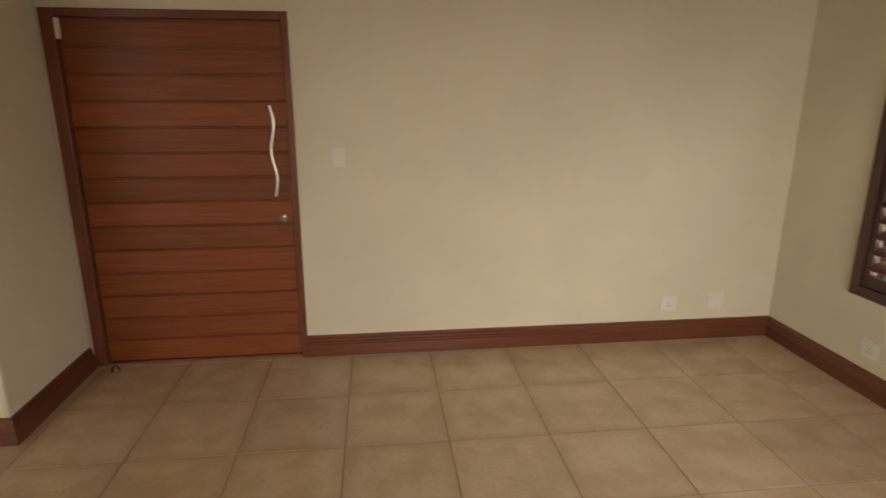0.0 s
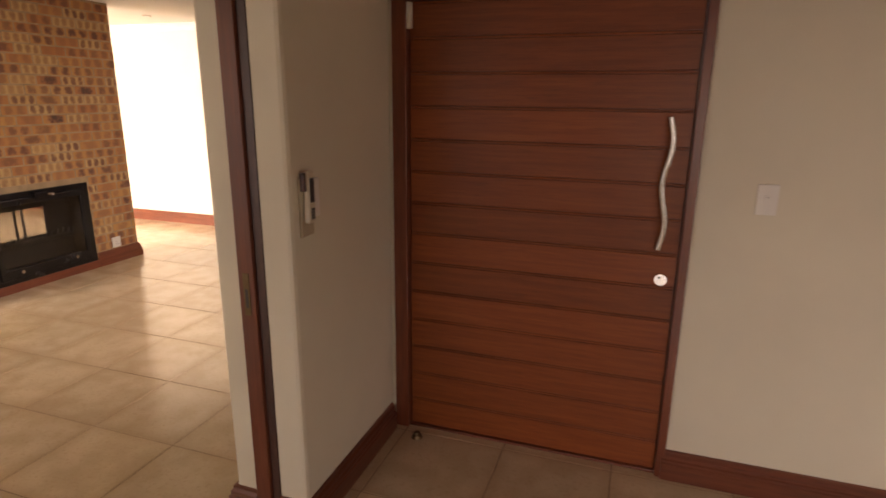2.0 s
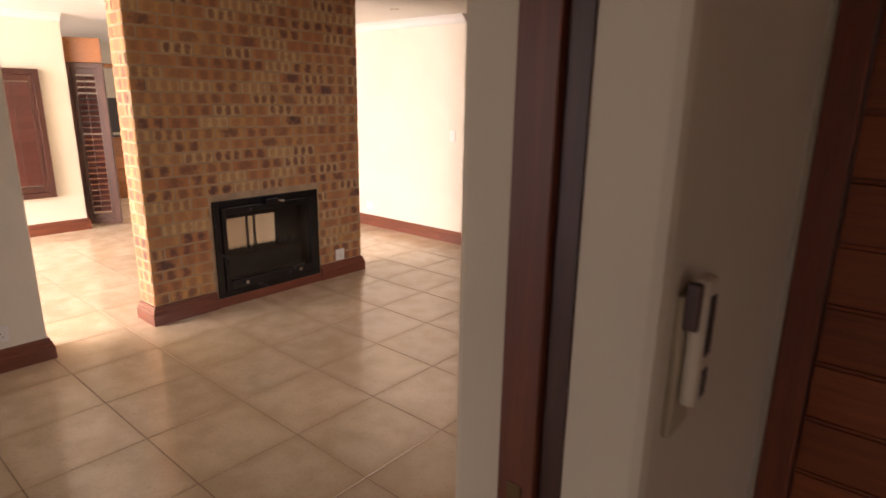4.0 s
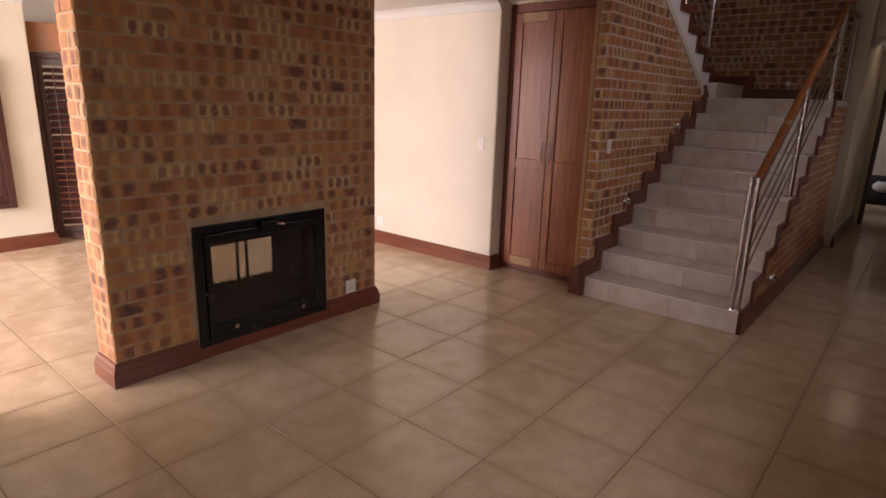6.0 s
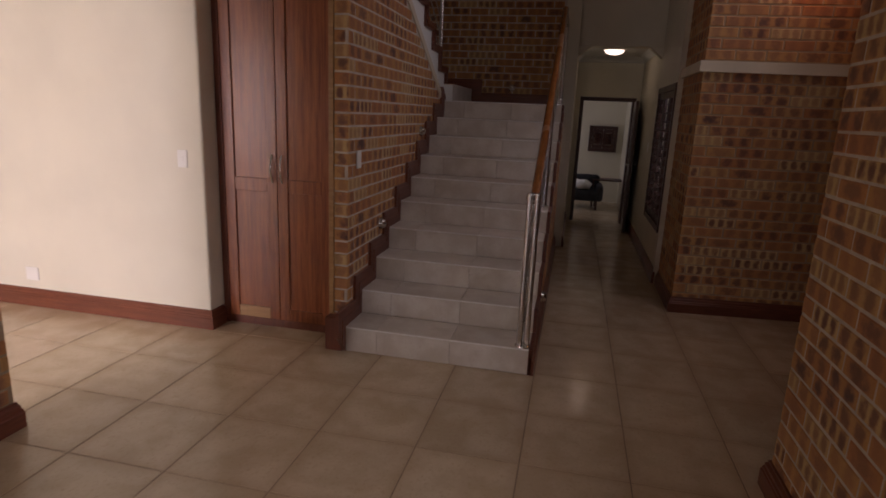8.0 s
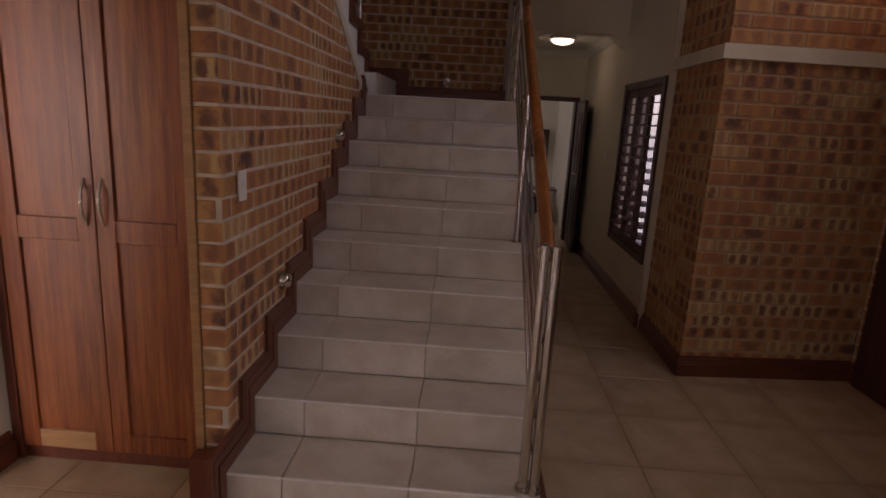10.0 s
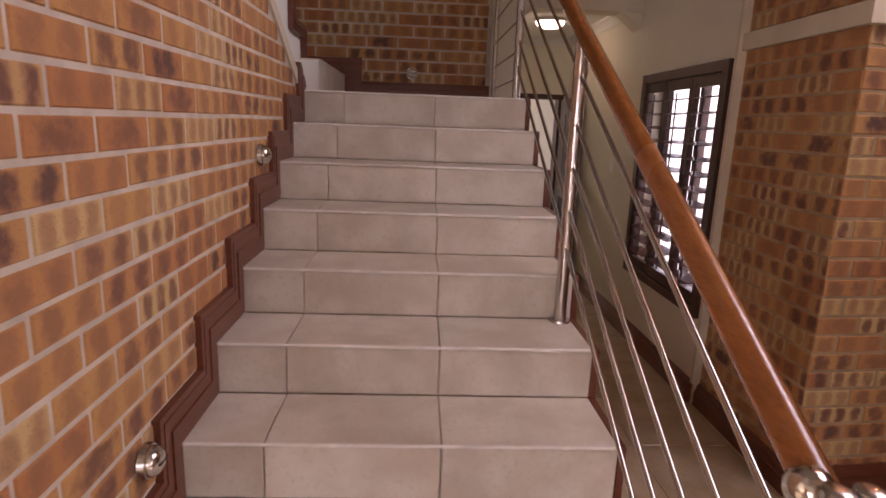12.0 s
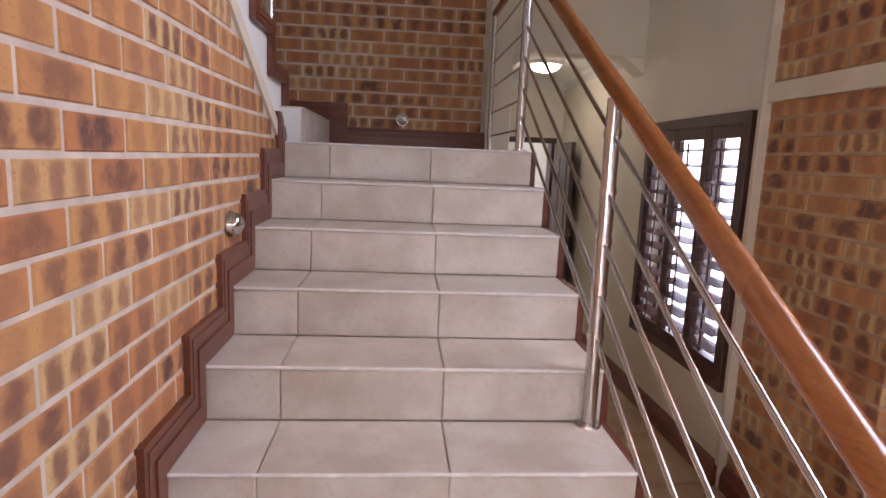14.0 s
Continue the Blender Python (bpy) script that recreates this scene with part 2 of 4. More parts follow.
DARK = plain("dark_plastic", (0.03, 0.03, 0.032), 0.4, vary=0.2, scale=6, relief=0.0)
CLOTH = plain("dark_cloth", (0.035, 0.037, 0.045), 0.9, vary=0.4, scale=9, relief=0.4)
PAPER = plain("white_paper", (0.75, 0.76, 0.78), 0.7, vary=0.1, scale=9, relief=0.1)
STONE = plain("garden_paving", (0.36, 0.33, 0.28), 0.9, vary=0.25, scale=1.2, fine=60, relief=0.4)
GARDEN_WALL = plain("garden_wall_paint", (0.62, 0.55, 0.42), 0.85, vary=0.12, scale=1.5, relief=0.2)
LEAF = plain("shrub_leaf", (0.07, 0.13, 0.035), 0.55, vary=0.4, scale=12, relief=0.1)
GLASS = glass_material("clear_window_glass")
STOVE_GLASS = glass_material("smoky_stove_glass", (0.55, 0.52, 0.48), 0.02)
GLOW = lit_material("lamp_diffuser", (1.0, 0.88, 0.68), 6.0)

# ---- mesh helpers ----


def put_box(bm, x0, x1, y0, y1, z0, z1, bevel=0.0, segments=2):
    m = Matrix.LocRotScale(((x0 + x1) / 2, (y0 + y1) / 2, (z0 + z1) / 2), None, (abs(x1 - x0), abs(y1 - y0), abs(z1 - z0)))
    vs = bmesh.ops.create_cube(bm, size=1.0, matrix=m)["verts"]
    if bevel:
        es = list({e for v in vs for e in v.link_edges})
        bmesh.ops.bevel(bm, geom=es, offset=bevel, segments=segments, affect="EDGES", profile=0.5)


def put_tube(bm, a, b, r, r2=None, sides=14):
    a, b = Vector(a), Vector(b)
    d = b - a
    m = Matrix.Translation((a + b) / 2) @ d.to_track_quat("Z", "Y").to_matrix().to_4x4()
    bmesh.ops.create_cone(bm, cap_ends=True, segments=sides, radius1=r, radius2=r if r2 is None else r2, depth=d.length, matrix=m)


def put_ball(bm, c, r, scale=(1, 1, 1), seg=14):
    bmesh.ops.create_uvsphere(bm, u_segments=seg, v_segments=max(6, seg // 2), radius=r, matrix=Matrix.LocRotScale(c, None, scale))


def put_prism(bm, pts, shift):
    """A flat outline pushed along a vector."""
    shift = Vector(shift)
    a = [bm.verts.new(p) for p in pts]
    b = [bm.verts.new(Vector(p) + shift) for p in pts]
    bm.faces.new(a[::-1])
    bm.faces.new(b)
    for i in range(len(a)):
        j = (i + 1) % len(a)
        bm.faces.new((a[i], a[j], b[j], b[i]))


def linked(name, bm, material, smooth=False):
    bmesh.ops.recalc_face_normals(bm, faces=bm.faces)
    me = bpy.data.meshes.new(name)
    bm.to_mesh(me)
    bm.free()
    me.materials.append(material)
    if smooth:
        for p in me.polygons:
            p.use_smooth = True
        me.set_sharp_from_angle(angle=radians(40))
    return new(name, me)


def part(name, bm, material, parent, label="", smooth=False):
    ob = linked(name, bm, material, smooth)
    ob.parent = parent
    return tagged(ob, label)


def thing(name, at, label, category, group=""):
    ob = new(name)
    ob.location = at
    ob.empty_display_size = 0.1
    return tagged(ob, label, category, group)


def solid(boxes, bevel=0.0):
    bm = bmesh.new()
    for b in boxes:
        put_box(bm, *b, bevel=bevel)
    return bm


def structure(name, boxes, material, label, bevel=0.0):
    return tagged(linked(name, solid(boxes, bevel), material), label, name.split("_")[0], kind="structure")


BOARD = ((0, 0), (0.030, 0), (0.030, 0.080), (0.025, 0.086), (0.025, 0.096), (0.019, 0.102), (0.019, 0.116), (0.010, 0.128), (0.010, 0.138), (0, 0.140))


def skirting(name, p0, p1, out, mitre=(0, 0), z=0.0, label="moulded mahogany skirting board along the wall"):
    """A moulded board from p0 to p1; out: the way it faces; mitre +1 at an outer corner, -1 at an inner one."""
    p0, p1, out = Vector((*p0, z)), Vector((*p1, z)), Vector((*out, 0))
    way = (p1 - p0).normalized()
    bm = bmesh.new()
    a = [bm.verts.new(p0 + out * d + Vector((0, 0, h)) - way * d * mitre[0]) for d, h in BOARD]
    b = [bm.verts.new(p1 + out * d + Vector((0, 0, h)) + way * d * mitre[1]) for d, h in BOARD]
    bm.faces.new(a)
    bm.faces.new(b[::-1])
    for i in range(len(a) - 1):
        bm.faces.new((a[i], a[i + 1], b[i + 1], b[i]))
    ob = linked(name, bm, MAHOGANY if abs(way.x) > abs(way.y) else MAHOGANY_Y)
    return tagged(ob, label, "skirting board", kind="structure")


brick_meshes = {}
BRICK_LONG, BRICK_HIGH, COURSE, STEP_ALONG = 0.220, 0.072, 0.0845, 0.233


def brick_shape(length, height, proud):
    b = 0.004
    vs = [(0, 0, 0), (length, 0, 0), (length, 0, height), (0, 0, height),
          (b, -proud, b), (length - b, -proud, b), (length - b, -proud, height - b), (b, -proud, height - b)]
    fs = [(4, 5, 6, 7), (0, 1, 5, 4), (1, 2, 6, 5), (2, 3, 7, 6), (3, 0, 4, 7)]
    return vs, fs


def lay_bricks(wall, corner, way, spans, z0, z1, single=300, proud=0.0042, seed=1, near=None):
    """Courses of bricks on a wall's face. way: along the face, with the viewer on its right-hand side;
    spans(z): the stretches along the face that are brick at that height. near(s, z): which bricks are laid singly."""
    rng = random.Random(seed)
    corner, way = Vector(corner), Vector(way).normalized()
    turn = Matrix((way, Vector((0, 0, 1)).cross(way), (0, 0, 1))).transposed().to_4x4()
    vs_all, fs_all, uv_all, made = [], [], [], 0
    row, z = 0, z0
    while z + BRICK_HIGH <= z1 + 0.02:
        shift = (row % 2) * STEP_ALONG / 2 + (0.03 if row % 5 == 3 else 0)
        for lo, hi in spans(z + BRICK_HIGH / 2):
            k = math.floor((lo + shift) / STEP_ALONG)
            while k * STEP_ALONG - shift < hi:
                a, b = max(lo, k * STEP_ALONG - shift), min(hi, k * STEP_ALONG - shift + BRICK_LONG)
                k += 1
                if b - a < 0.03:
                    continue
                length = round((b - a) / 0.006) * 0.006 if b - a < 0.213 else BRICK_LONG
                place = corner + way * a + Vector((0, 0, z + rng.uniform(-0.0015, 0.0015)))
                m = Matrix.Translation(place) @ turn @ Matrix.Rotation(radians(rng.uniform(-0.3, 0.3)), 4, "Z")
                vs, fs = brick_shape(length, BRICK_HIGH, proud)
                uvs = {i: (vs[i][0] / BRICK_LONG, vs[i][2] / BRICK_HIGH) for i in range(8)}
                if made < single and (near is None or near(a, z)):
                    made += 1
                    key = round(length, 3), proud
                    if key not in brick_meshes:
                        me = bpy.data.meshes.new("brick")
                        me.from_pydata(vs, [], fs)
                        layer = me.uv_layers.new(name="face")
                        for lp in me.loops:
                            layer.data[lp.index].uv = uvs[lp.vertex_index]
                        me.materials.append(BRICK)
                        brick_meshes[key] = me
                    ob = new("brick", brick_meshes[key])
                    ob.parent = wall
                    ob.matrix_basis = m
                else:
                    base = len(vs_all)
                    vs_all += [m @ Vector(v) for v in vs]
                    for f in fs:
                        fs_all.append([base + i for i in f])
                        uv_all += [uvs[i] for i in f]
        row += 1
        z += COURSE
    if vs_all:
        me = bpy.data.meshes.new("brickwork")
        me.from_pydata(vs_all, [], fs_all)
        layer = me.uv_layers.new(name="face")
        for i, uv in enumerate(uv_all):
            layer.data[i].uv = uv
        me.materials.append(BRICKS)
        ob = new("brickwork", me)
        ob.parent = wall
        tagged(ob, kind="stuff")

# ---- large structure ----
LOW, HIGH = 2.52, 5.2
floor = structure("floor", [(-13.2, 3.2, -2.7, 15.9, -0.16, -0.0025)], GROUT, "beige ceramic tiled floor with brown grout")
structure("ground", [(-260, 260, -260, 260, -0.5, -0.17)], STONE, "pale paved ground outside the house")

# entry hall
structure("wall_entry_north", [(-2.04, -1.62, 3.28, 3.50, 0, LOW), (-0.34, 3.15, 3.28, 3.50, 0, LOW), (-1.62, -0.34, 3.28, 3.50, 2.10, LOW)], CREAM, "cream plastered wall round the front door")
structure("wall_entry_east", [(2.93, 3.15, 2.62, 3.28, 0, LOW), (2.93, 3.15, -2.5, 0.8, 0, LOW), (2.93, 3.15, 0.8, 2.62, 0, 0.55), (2.93, 3.15, 0.8, 2.62, 2.02, LOW)], CREAM, "cream plastered wall with a shuttered window")
structure("wall_entry_south", [(-2.0, -0.7, -2.7, -2.5, 0, LOW), (1.9, 3.15, -2.7, -2.5, 0, LOW), (-0.7, 1.9, -2.7, -2.5, 0, 0.5), (-0.7, 1.9, -2.7, -2.5, 2.1, LOW)], CREAM, "unseen cream plastered wall with an assumed window")
structure("wall_entry_pier", [(-1.99, -1.66, 2.43, 3.28, 0, LOW)], CREAM, "cream plastered pier with rounded corners beside the opening", bevel=0.018)
structure("wall_entry_west", [(-1.99, -1.66, -2.5, 0.7, 0, LOW), (-1.99, -1.66, 0.7, 2.43, 2.3, LOW)], CREAM, "cream plastered wall beside the wide opening")
structure("ceiling_entry", [(-1.99, 3.15, -2.7, 3.5, LOW, LOW + 0.15)], CUPWOOD, "varnished timber ceiling over the entry")

# living space and lounge
structure("wall_living_south", [(-5.73, -5.0, -1.7, -1.5, 0, LOW), (-2.4, -1.99, -1.7, -1.5, 0, LOW), (-5.0, -2.4, -1.7, -1.5, 0, 0.3), (-5.0, -2.4, -1.7, -1.5, 2.3, LOW)], CREAM, "unseen cream plastered wall with an assumed wide window")
structure("wall_living_west", [(-5.73, -5.53, -1.5, 2.71, 0, LOW)], CREAM, "cream plastered wall beside the fireplace", bevel=0.012)
structure("wall_lounge_south", [(-9.38, -9.3, -1.2, -1.0, 0, LOW), (-5.9, -5.73, -1.2, -1.0, 0, LOW), (-9.3, -5.9, -1.2, -1.0, 0, 0.2), (-9.3, -5.9, -1.2, -1.0, 2.35, LOW)], CREAM, "cream plastered wall with wide glazing")
structure("wall_lounge_west", [(-9.58, -9.38, -1.2, 4.25, 0, LOW)], CREAM, "cream plastered wall with a dark shutter", bevel=0.01)
structure("wall_lounge_north", [(-13.0, -5.49, 6.87, 7.20, 0, LOW)], CREAM, "cream plastered wall with a mahogany skirting board", bevel=0.015)
structure("wall_study", [(-13.2, -13.0, 1.0, 7.2, 0, LOW), (-13.0, -9.58, 1.0, 1.2, 2.2, LOW), (-13.0, -12.4, 1.0, 1.2, 0, 2.2)], CREAM, "plain cream wall of the room beyond")
structure("ceiling_living", [(-13.2, -4.62, -1.7, 7.2, LOW, LOW + 0.15), (-4.62, -1.99, -1.7, 5.6, LOW, LOW + 0.15)], WHITE, "white painted flat ceiling")
structure("wall_gallery", [(-4.72, -1.8, 5.6, 5.75, LOW, HIGH), (-4.77, -4.62, 5.75, 7.05, LOW, HIGH), (-5.8, -4.62, 7.05, 7.2, 2.56, HIGH)], CREAM, "cream plastered wall above the low ceiling")


def cornice(name, p0, p1, out, z):
    p0, p1, out = Vector((*p0, z)), Vector((*p1, z)), Vector((*out, 0))
    prof = [(0, 0), (0.085, 0), (0.075, -0.012), (0.05, -0.025), (0.028, -0.05), (0.014, -0.075), (0, -0.085)]
    bm = bmesh.new()
    put_prism(bm, [p0 + out * d + Vector((0, 0, h - 0.001)) for d, h in prof], p1 - p0)
    return tagged(linked(name, bm, WHITE), "white coved plaster cornice under the ceiling", "cornice", kind="structure")


cornice("cornice", (-13, 6.87), (-5.49, 6.87), (0, -1), LOW)
cornice("cornice", (-9.38, -1.0), (-9.38, 4.25), (1, 0), LOW)
cornice("cornice", (-5.53, -1.5), (-5.53, 2.7), (1, 0), LOW)

# porch-side wall, alcove and bay
pier_wall = structure("wall_porch", [(-1.99, -1.77, 3.50, 3.75, 0, HIGH), (-1.99, -1.77, 5.05, 5.95, 0, HIGH), (-1.99, -1.77, 3.75, 5.05, 0, 0.57), (-1.99, -1.77, 3.75, 5.05, 2.02, HIGH)], MORTAR, "tan face brick pier beside a dark window")
structure("wall_porch_plaster", [(-1.996, -1.990, 3.51, 5.045, 0.0, 0.57)], CREAM, "cream plaster below the window")
structure("wall_alcove_south", [(-1.77, -0.64, 5.73, 5.95, 0, HIGH)], CREAM, "cream plastered alcove wall")
structure("wall_alcove_east", [(-0.86, -0.64, 5.95, 6.5, 0, HIGH), (-0.86, -0.64, 8.3, 9.3, 0, HIGH), (-0.86, -0.64, 6.5, 8.3, 0, 3.1), (-0.86, -0.64, 6.5, 8.3, 4.5, HIGH)], MORTAR, "tan brick alcove wall with a high window")
bm = bmesh.new()
put_prism(bm, [(-2.05, 8.5, 0), (-0.86, 8.62, 0), (-0.86, 9.36, 0), (-2.05, 9.36, 0)], (0, 0, HIGH))
bay_wall = tagged(linked("wall_bay", bm, WARM_MORTAR), "tan face brick bay with a plaster band", "wall", kind="structure")
structure("wall_corridor_east", [(-2.08, -1.86, 9.36, 9.42, 0, HIGH), (-2.08, -1.86, 10.64, 15.4, 0, HIGH), (-2.08, -1.86, 9.42, 10.64, 0, 0.52), (-2.08, -1.86, 9.42, 10.64, 2.0, HIGH)], CREAM, "cream plastered corridor wall with a shuttered window")
structure("trim_bay_edge", [(-2.10, -2.05, 9.355, 9.39, 0.13, HIGH)], SILL, "pale plaster strip between brick and plaster", bevel=0.004)
back_wall = structure("wall_landing", [(-5.8, -3.24, 10.8, 11.0, 0, HIGH)], MORTAR, "tan face brick wall behind the stair landing")
structure("wall_landing_end", [(-3.24, -3.06, 10.78, 12.9, 0, HIGH)], CREAM, "cream plastered wall at the corridor's entrance", bevel=0.008)
structure("wall_corridor_beam", [(-3.06, -2.08, 10.85, 11.05, 2.48, HIGH)], CREAM, "cream plastered wall above the corridor", bevel=0.006)
structure("ceiling_corridor", [(-3.06, -2.08, 11.05, 12.9, 2.56, 2.7)], WHITE, "white corridor ceiling")
structure("wall_corridor_end", [(-4.7, -2.98, 12.9, 13.05, 0, 2.7), (-2.98, -2.14, 12.9, 13.05, 1.96, 2.7), (-2.14, -2.08, 12.9, 13.05, 0, 2.7)], CREAM, "cream plastered wall with a doorway")
structure("wall_bedroom", [(-4.7, -1.86, 15.4, 15.6, 0, 2.7), (-4.7, -4.5, 13.05, 13.6, 0, 2.7), (-4.7, -4.5, 14.8, 15.4, 0, 2.7), (-4.7, -4.5, 13.6, 14.8, 0, 0.9), (-4.7, -4.5, 13.6, 14.8, 2.1, 2.7)], CREAM, "cream plastered bedroom wall")
structure("ceiling_bedroom", [(-4.7, -1.86, 12.9, 15.6, 2.7, 2.85)], WHITE, "white bedroom ceiling")
structure("wall_stair_west", [(-6.0, -5.8, 7.05, 11.0, 0, HIGH)], CREAM, "cream plastered stairwell wall")
structure("ceiling_stairwell", [(-6.0, -0.64, 5.6, 11.05, HIGH, HIGH + 0.15)], WHITE, "white high ceiling over the stairwell")
for cx in (-3.06, -2.08):
    s = 1 if cx < -2.5 else -1
    bm = bmesh.new()
    put_prism(bm, [(cx, 10.86, 2.36), (cx + s * 0.05, 10.86, 2.40), (cx + s * 0.10, 10.86, 2.44), (cx + s * 0.16, 10.86, 2.48), (cx, 10.86, 2.48)], (0, 0.18, 0))
    tagged(linked("corbel", bm, CREAM), "small plaster corbel under the corridor beam", "corbel", kind="structure")
    cornice("cornice", (cx, 11.05), (cx, 12.9), (s, 0), 2.56)
cornice("cornice", (-3.06, 12.9), (-2.08, 12.9), (0, -1), 2.56)

# plaster band round the bay
bm = bmesh.new()
put_prism(bm, [(-2.085, 9.36, 2.03), (-2.085, 8.464, 2.03), (-0.90, 8.583, 2.03), (-0.90, 8.65, 2.03), (-2.04, 8.55, 2.03), (-2.04, 9.36, 2.03)], (0, 0, 0.085))
tagged(linked("trim_band", bm, SILL), "pale plaster band across the brick bay", "trim", kind="structure")
structure("trim_band_alcove", [(-0.90, -0.86, 5.95, 8.61, 2.03, 2.115)], SILL, "pale plaster band across the alcove wall")

# fireplace wall
CH = (-5.82, -5.59, 3.41, 5.40)
fire_wall = structure("wall_fireplace", [(CH[0], CH[1], 3.41, 3.93, 0, LOW), (CH[0], CH[1], 4.86, 5.40, 0, LOW), (CH[0], CH[1], 3.93, 4.86, 0, 0.10), (CH[0], CH[1], 3.93, 4.86, 0.83, LOW)], WARM_MORTAR, "free-standing tan face brick fireplace wall")

# ---- stairs ----
T, R, Y0, XL, XR, BACK = 0.307, 0.175, 6.80, -4.42, -3.17, 10.8
prof = [(Y0, 0.0)]
for k in range(1, 11):
    prof += [(Y0 + (k - 1) * T, k * R), (Y0 + k * T if k < 10 else BACK, k * R)]
bm = bmesh.new()
put_prism(bm, [(XL, y + 0.009 if i % 2 == 0 or i == 1 else y + 0.009, z - 0.009 if z else 0) for i, (y, z) in enumerate(prof[:-1])] + [(XL, BACK, 10 * R - 0.009), (XL, BACK, 0)], (XR - XL, 0, 0))
stairs = tagged(linked("staircase", bm, MORTAR), "pale tiled straight staircase up to a landing", "staircase", kind="structure")
tile_data = {}


def slab(parent, name, x0, x1, y0, y1, z0, z1, material, bevel=0.0025):
    """A small tile with eased edges; alike tiles share one mesh."""
    size = (round(x1 - x0, 3), round(y1 - y0, 3), round(z1 - z0, 3))
    key = (name, size)
    if key not in tile_data:
        b2 = bmesh.new()
        put_box(b2, -size[0] / 2, size[0] / 2, -size[1] / 2, size[1] / 2, -size[2] / 2, size[2] / 2, bevel, 1)
        me = bpy.data.meshes.new(name)
        b2.to_mesh(me)
        b2.free()
        me.materials.append(material)
        tile_data[key] = me
    ob = new(name, tile_data[key])
    ob.parent = parent
    ob.location = ((x0 + x1) / 2, (y0 + y1) / 2, (z0 + z1) / 2)
    return ob


CUTS = ((XL + 0.004, -4.191), (-4.187, -3.687), (-3.683, XR))
for k in range(1, 11):
    y = Y0 + (k - 1) * T
    for x0, x1 in CUTS:
        slab(stairs, "riser_tile", x0, x1, y, y + 0.009, (k - 1) * R + 0.002, k * R - 0.010, STEP_TILE)
        if k < 10:
            slab(stairs, "tread_tile", x0, x1, y + 0.004, y + T - 0.002, k * R - 0.009, k * R, STEP_TILE)
        else:
            for j in range(3):
                y2 = y + 0.004 + j * 0.42
                slab(stairs, "landing_tile", x0, x1, y2, min(y2 + 0.416, BACK), k * R - 0.009, k * R, STEP_TILE)
    # metal nosing, its bright reflection painted as near-white
    slab(stairs, "nosing_strip", XL + 0.004, XR, y - 0.005, y + 0.003, k * R - 0.0095, k * R + 0.0012, NOSING_SHEEN, 0.003)


def saw(name, outline, shift, x0, x1, label):
    """A stepped skirting board: the band between a step outline and the same outline shifted."""
    bm = bmesh.new()
    for (w0, w1, thick) in ((0.0, 1.0, 1.0), (0.12, 0.52, 1.25), (0.66, 0.84, 1.12)):
        a = [(x0, y + shift[0] * w0, z + shift[1] * w0) for y, z in outline]
        b = [(x0, y + shift[0] * w1, z + shift[1] * w1) for y, z in outline]
        d = Vector(((x1 - x0) * thick, 0, 0))
        for i in range(len(a) - 1):
            q = [Vector(v) for v in (a[i], a[i + 1], b[i + 1], b[i])]
            put_prism(bm, q, d)
    ob = linked(name, bm, MAHOGANY_Y)
    return tagged(ob, label, "skirting board", kind="structure")


line = [(Y0, 0.001)] + [p for k in range(1, 10) for p in ((Y0 + (k - 1) * T, k * R), (Y0 + k * T, k * R))] + [(Y0 + 9 * T, 10 * R), (Y0 + 9 * T + 0.06, 10 * R)]
line_in = [(y - 0.002, z + 0.001) for y, z in line]
line_in[0] = (Y0 - 0.002, -0.10)
saw("stair_skirting", [(y, max(z, 0.001) if i else 0.001) for i, (y, z) in enumerate(line_in)], (-0.125, 0.135), XL - 0.012, XL + 0.010, "stepped mahogany skirting board beside the stairs")
saw("stair_skirting", [(y, z) for y, z in line], (0.07, -0.075), XR + 0.001, XR + 0.022, "stepped mahogany skirting board outside the stairs")
slab_foot = structure("trim_stair_foot", [(XL - 0.135, XL - 0.012, Y0 - 0.02, Y0 + 0.06, 0, 0.235)], MAHOGANY_Z, "mahogany block at the foot of the stair skirting", bevel=0.004)

# brick wall that carries the upper flight
SLOPE = 0.545


def soffit(y):
    return 1.71 + SLOPE * (9.62 - y)


bm = bmesh.new()
put_prism(bm, [(-4.527, 6.88, 0), (-4.527, 9.62, 0), (-4.527, 9.62, soffit(9.62)), (-4.527, 6.88, soffit(6.88))], (0.095, 0, 0))
string_wall = tagged(linked("wall_stair", bm, MORTAR), "tan face brick wall beside the stairs", "wall", kind="structure")
bm = bmesh.new()
put_prism(bm, [(-4.46, 9.66, soffit(9.66) - 0.035), (-4.46, 9.66, soffit(9.66) + 0.035), (-4.46, 6.88, soffit(6.88) + 0.035), (-4.46, 6.88, soffit(6.88) - 0.035)], (0.042, 0, 0))
tagged(linked("trim_stair_slope", bm, SILL), "sloping plaster edge below the upper flight", "trim", kind="structure")
up = []
for j in range(9):
    y = 9.70 - j * T
    up += [(y, 1.925 + j * R), (y, 1.925 + (j + 1) * R)]
top = up[-1]
bm = bmesh.new()
put_prism(bm, [(-5.78, y, z) for y, z in up] + [(-5.78, 7.06, top[1]), (-5.78, 7.06, soffit(7.06)), (-5.78, 9.62, soffit(9.62))], (1.335, 0, 0))
upper = tagged(linked("staircase_upper", bm, WHITE), "white plastered upper flight turning back", "staircase", kind="structure")
saw("stair_skirting", up + [(7.06, top[1])], (-0.055, -0.065), -4.443, -4.418, "stepped mahogany skirting board on the upper flight")
structure("landing_step", [(-5.78, -4.34, 9.62, BACK, 1.3, 1.925 - 0.009)], WHITE, "white plastered quarter landing")
slab(stairs, "landing_tile", -4.345, -4.336, 9.62, BACK, 1.752, 1.915, STEP_TILE)
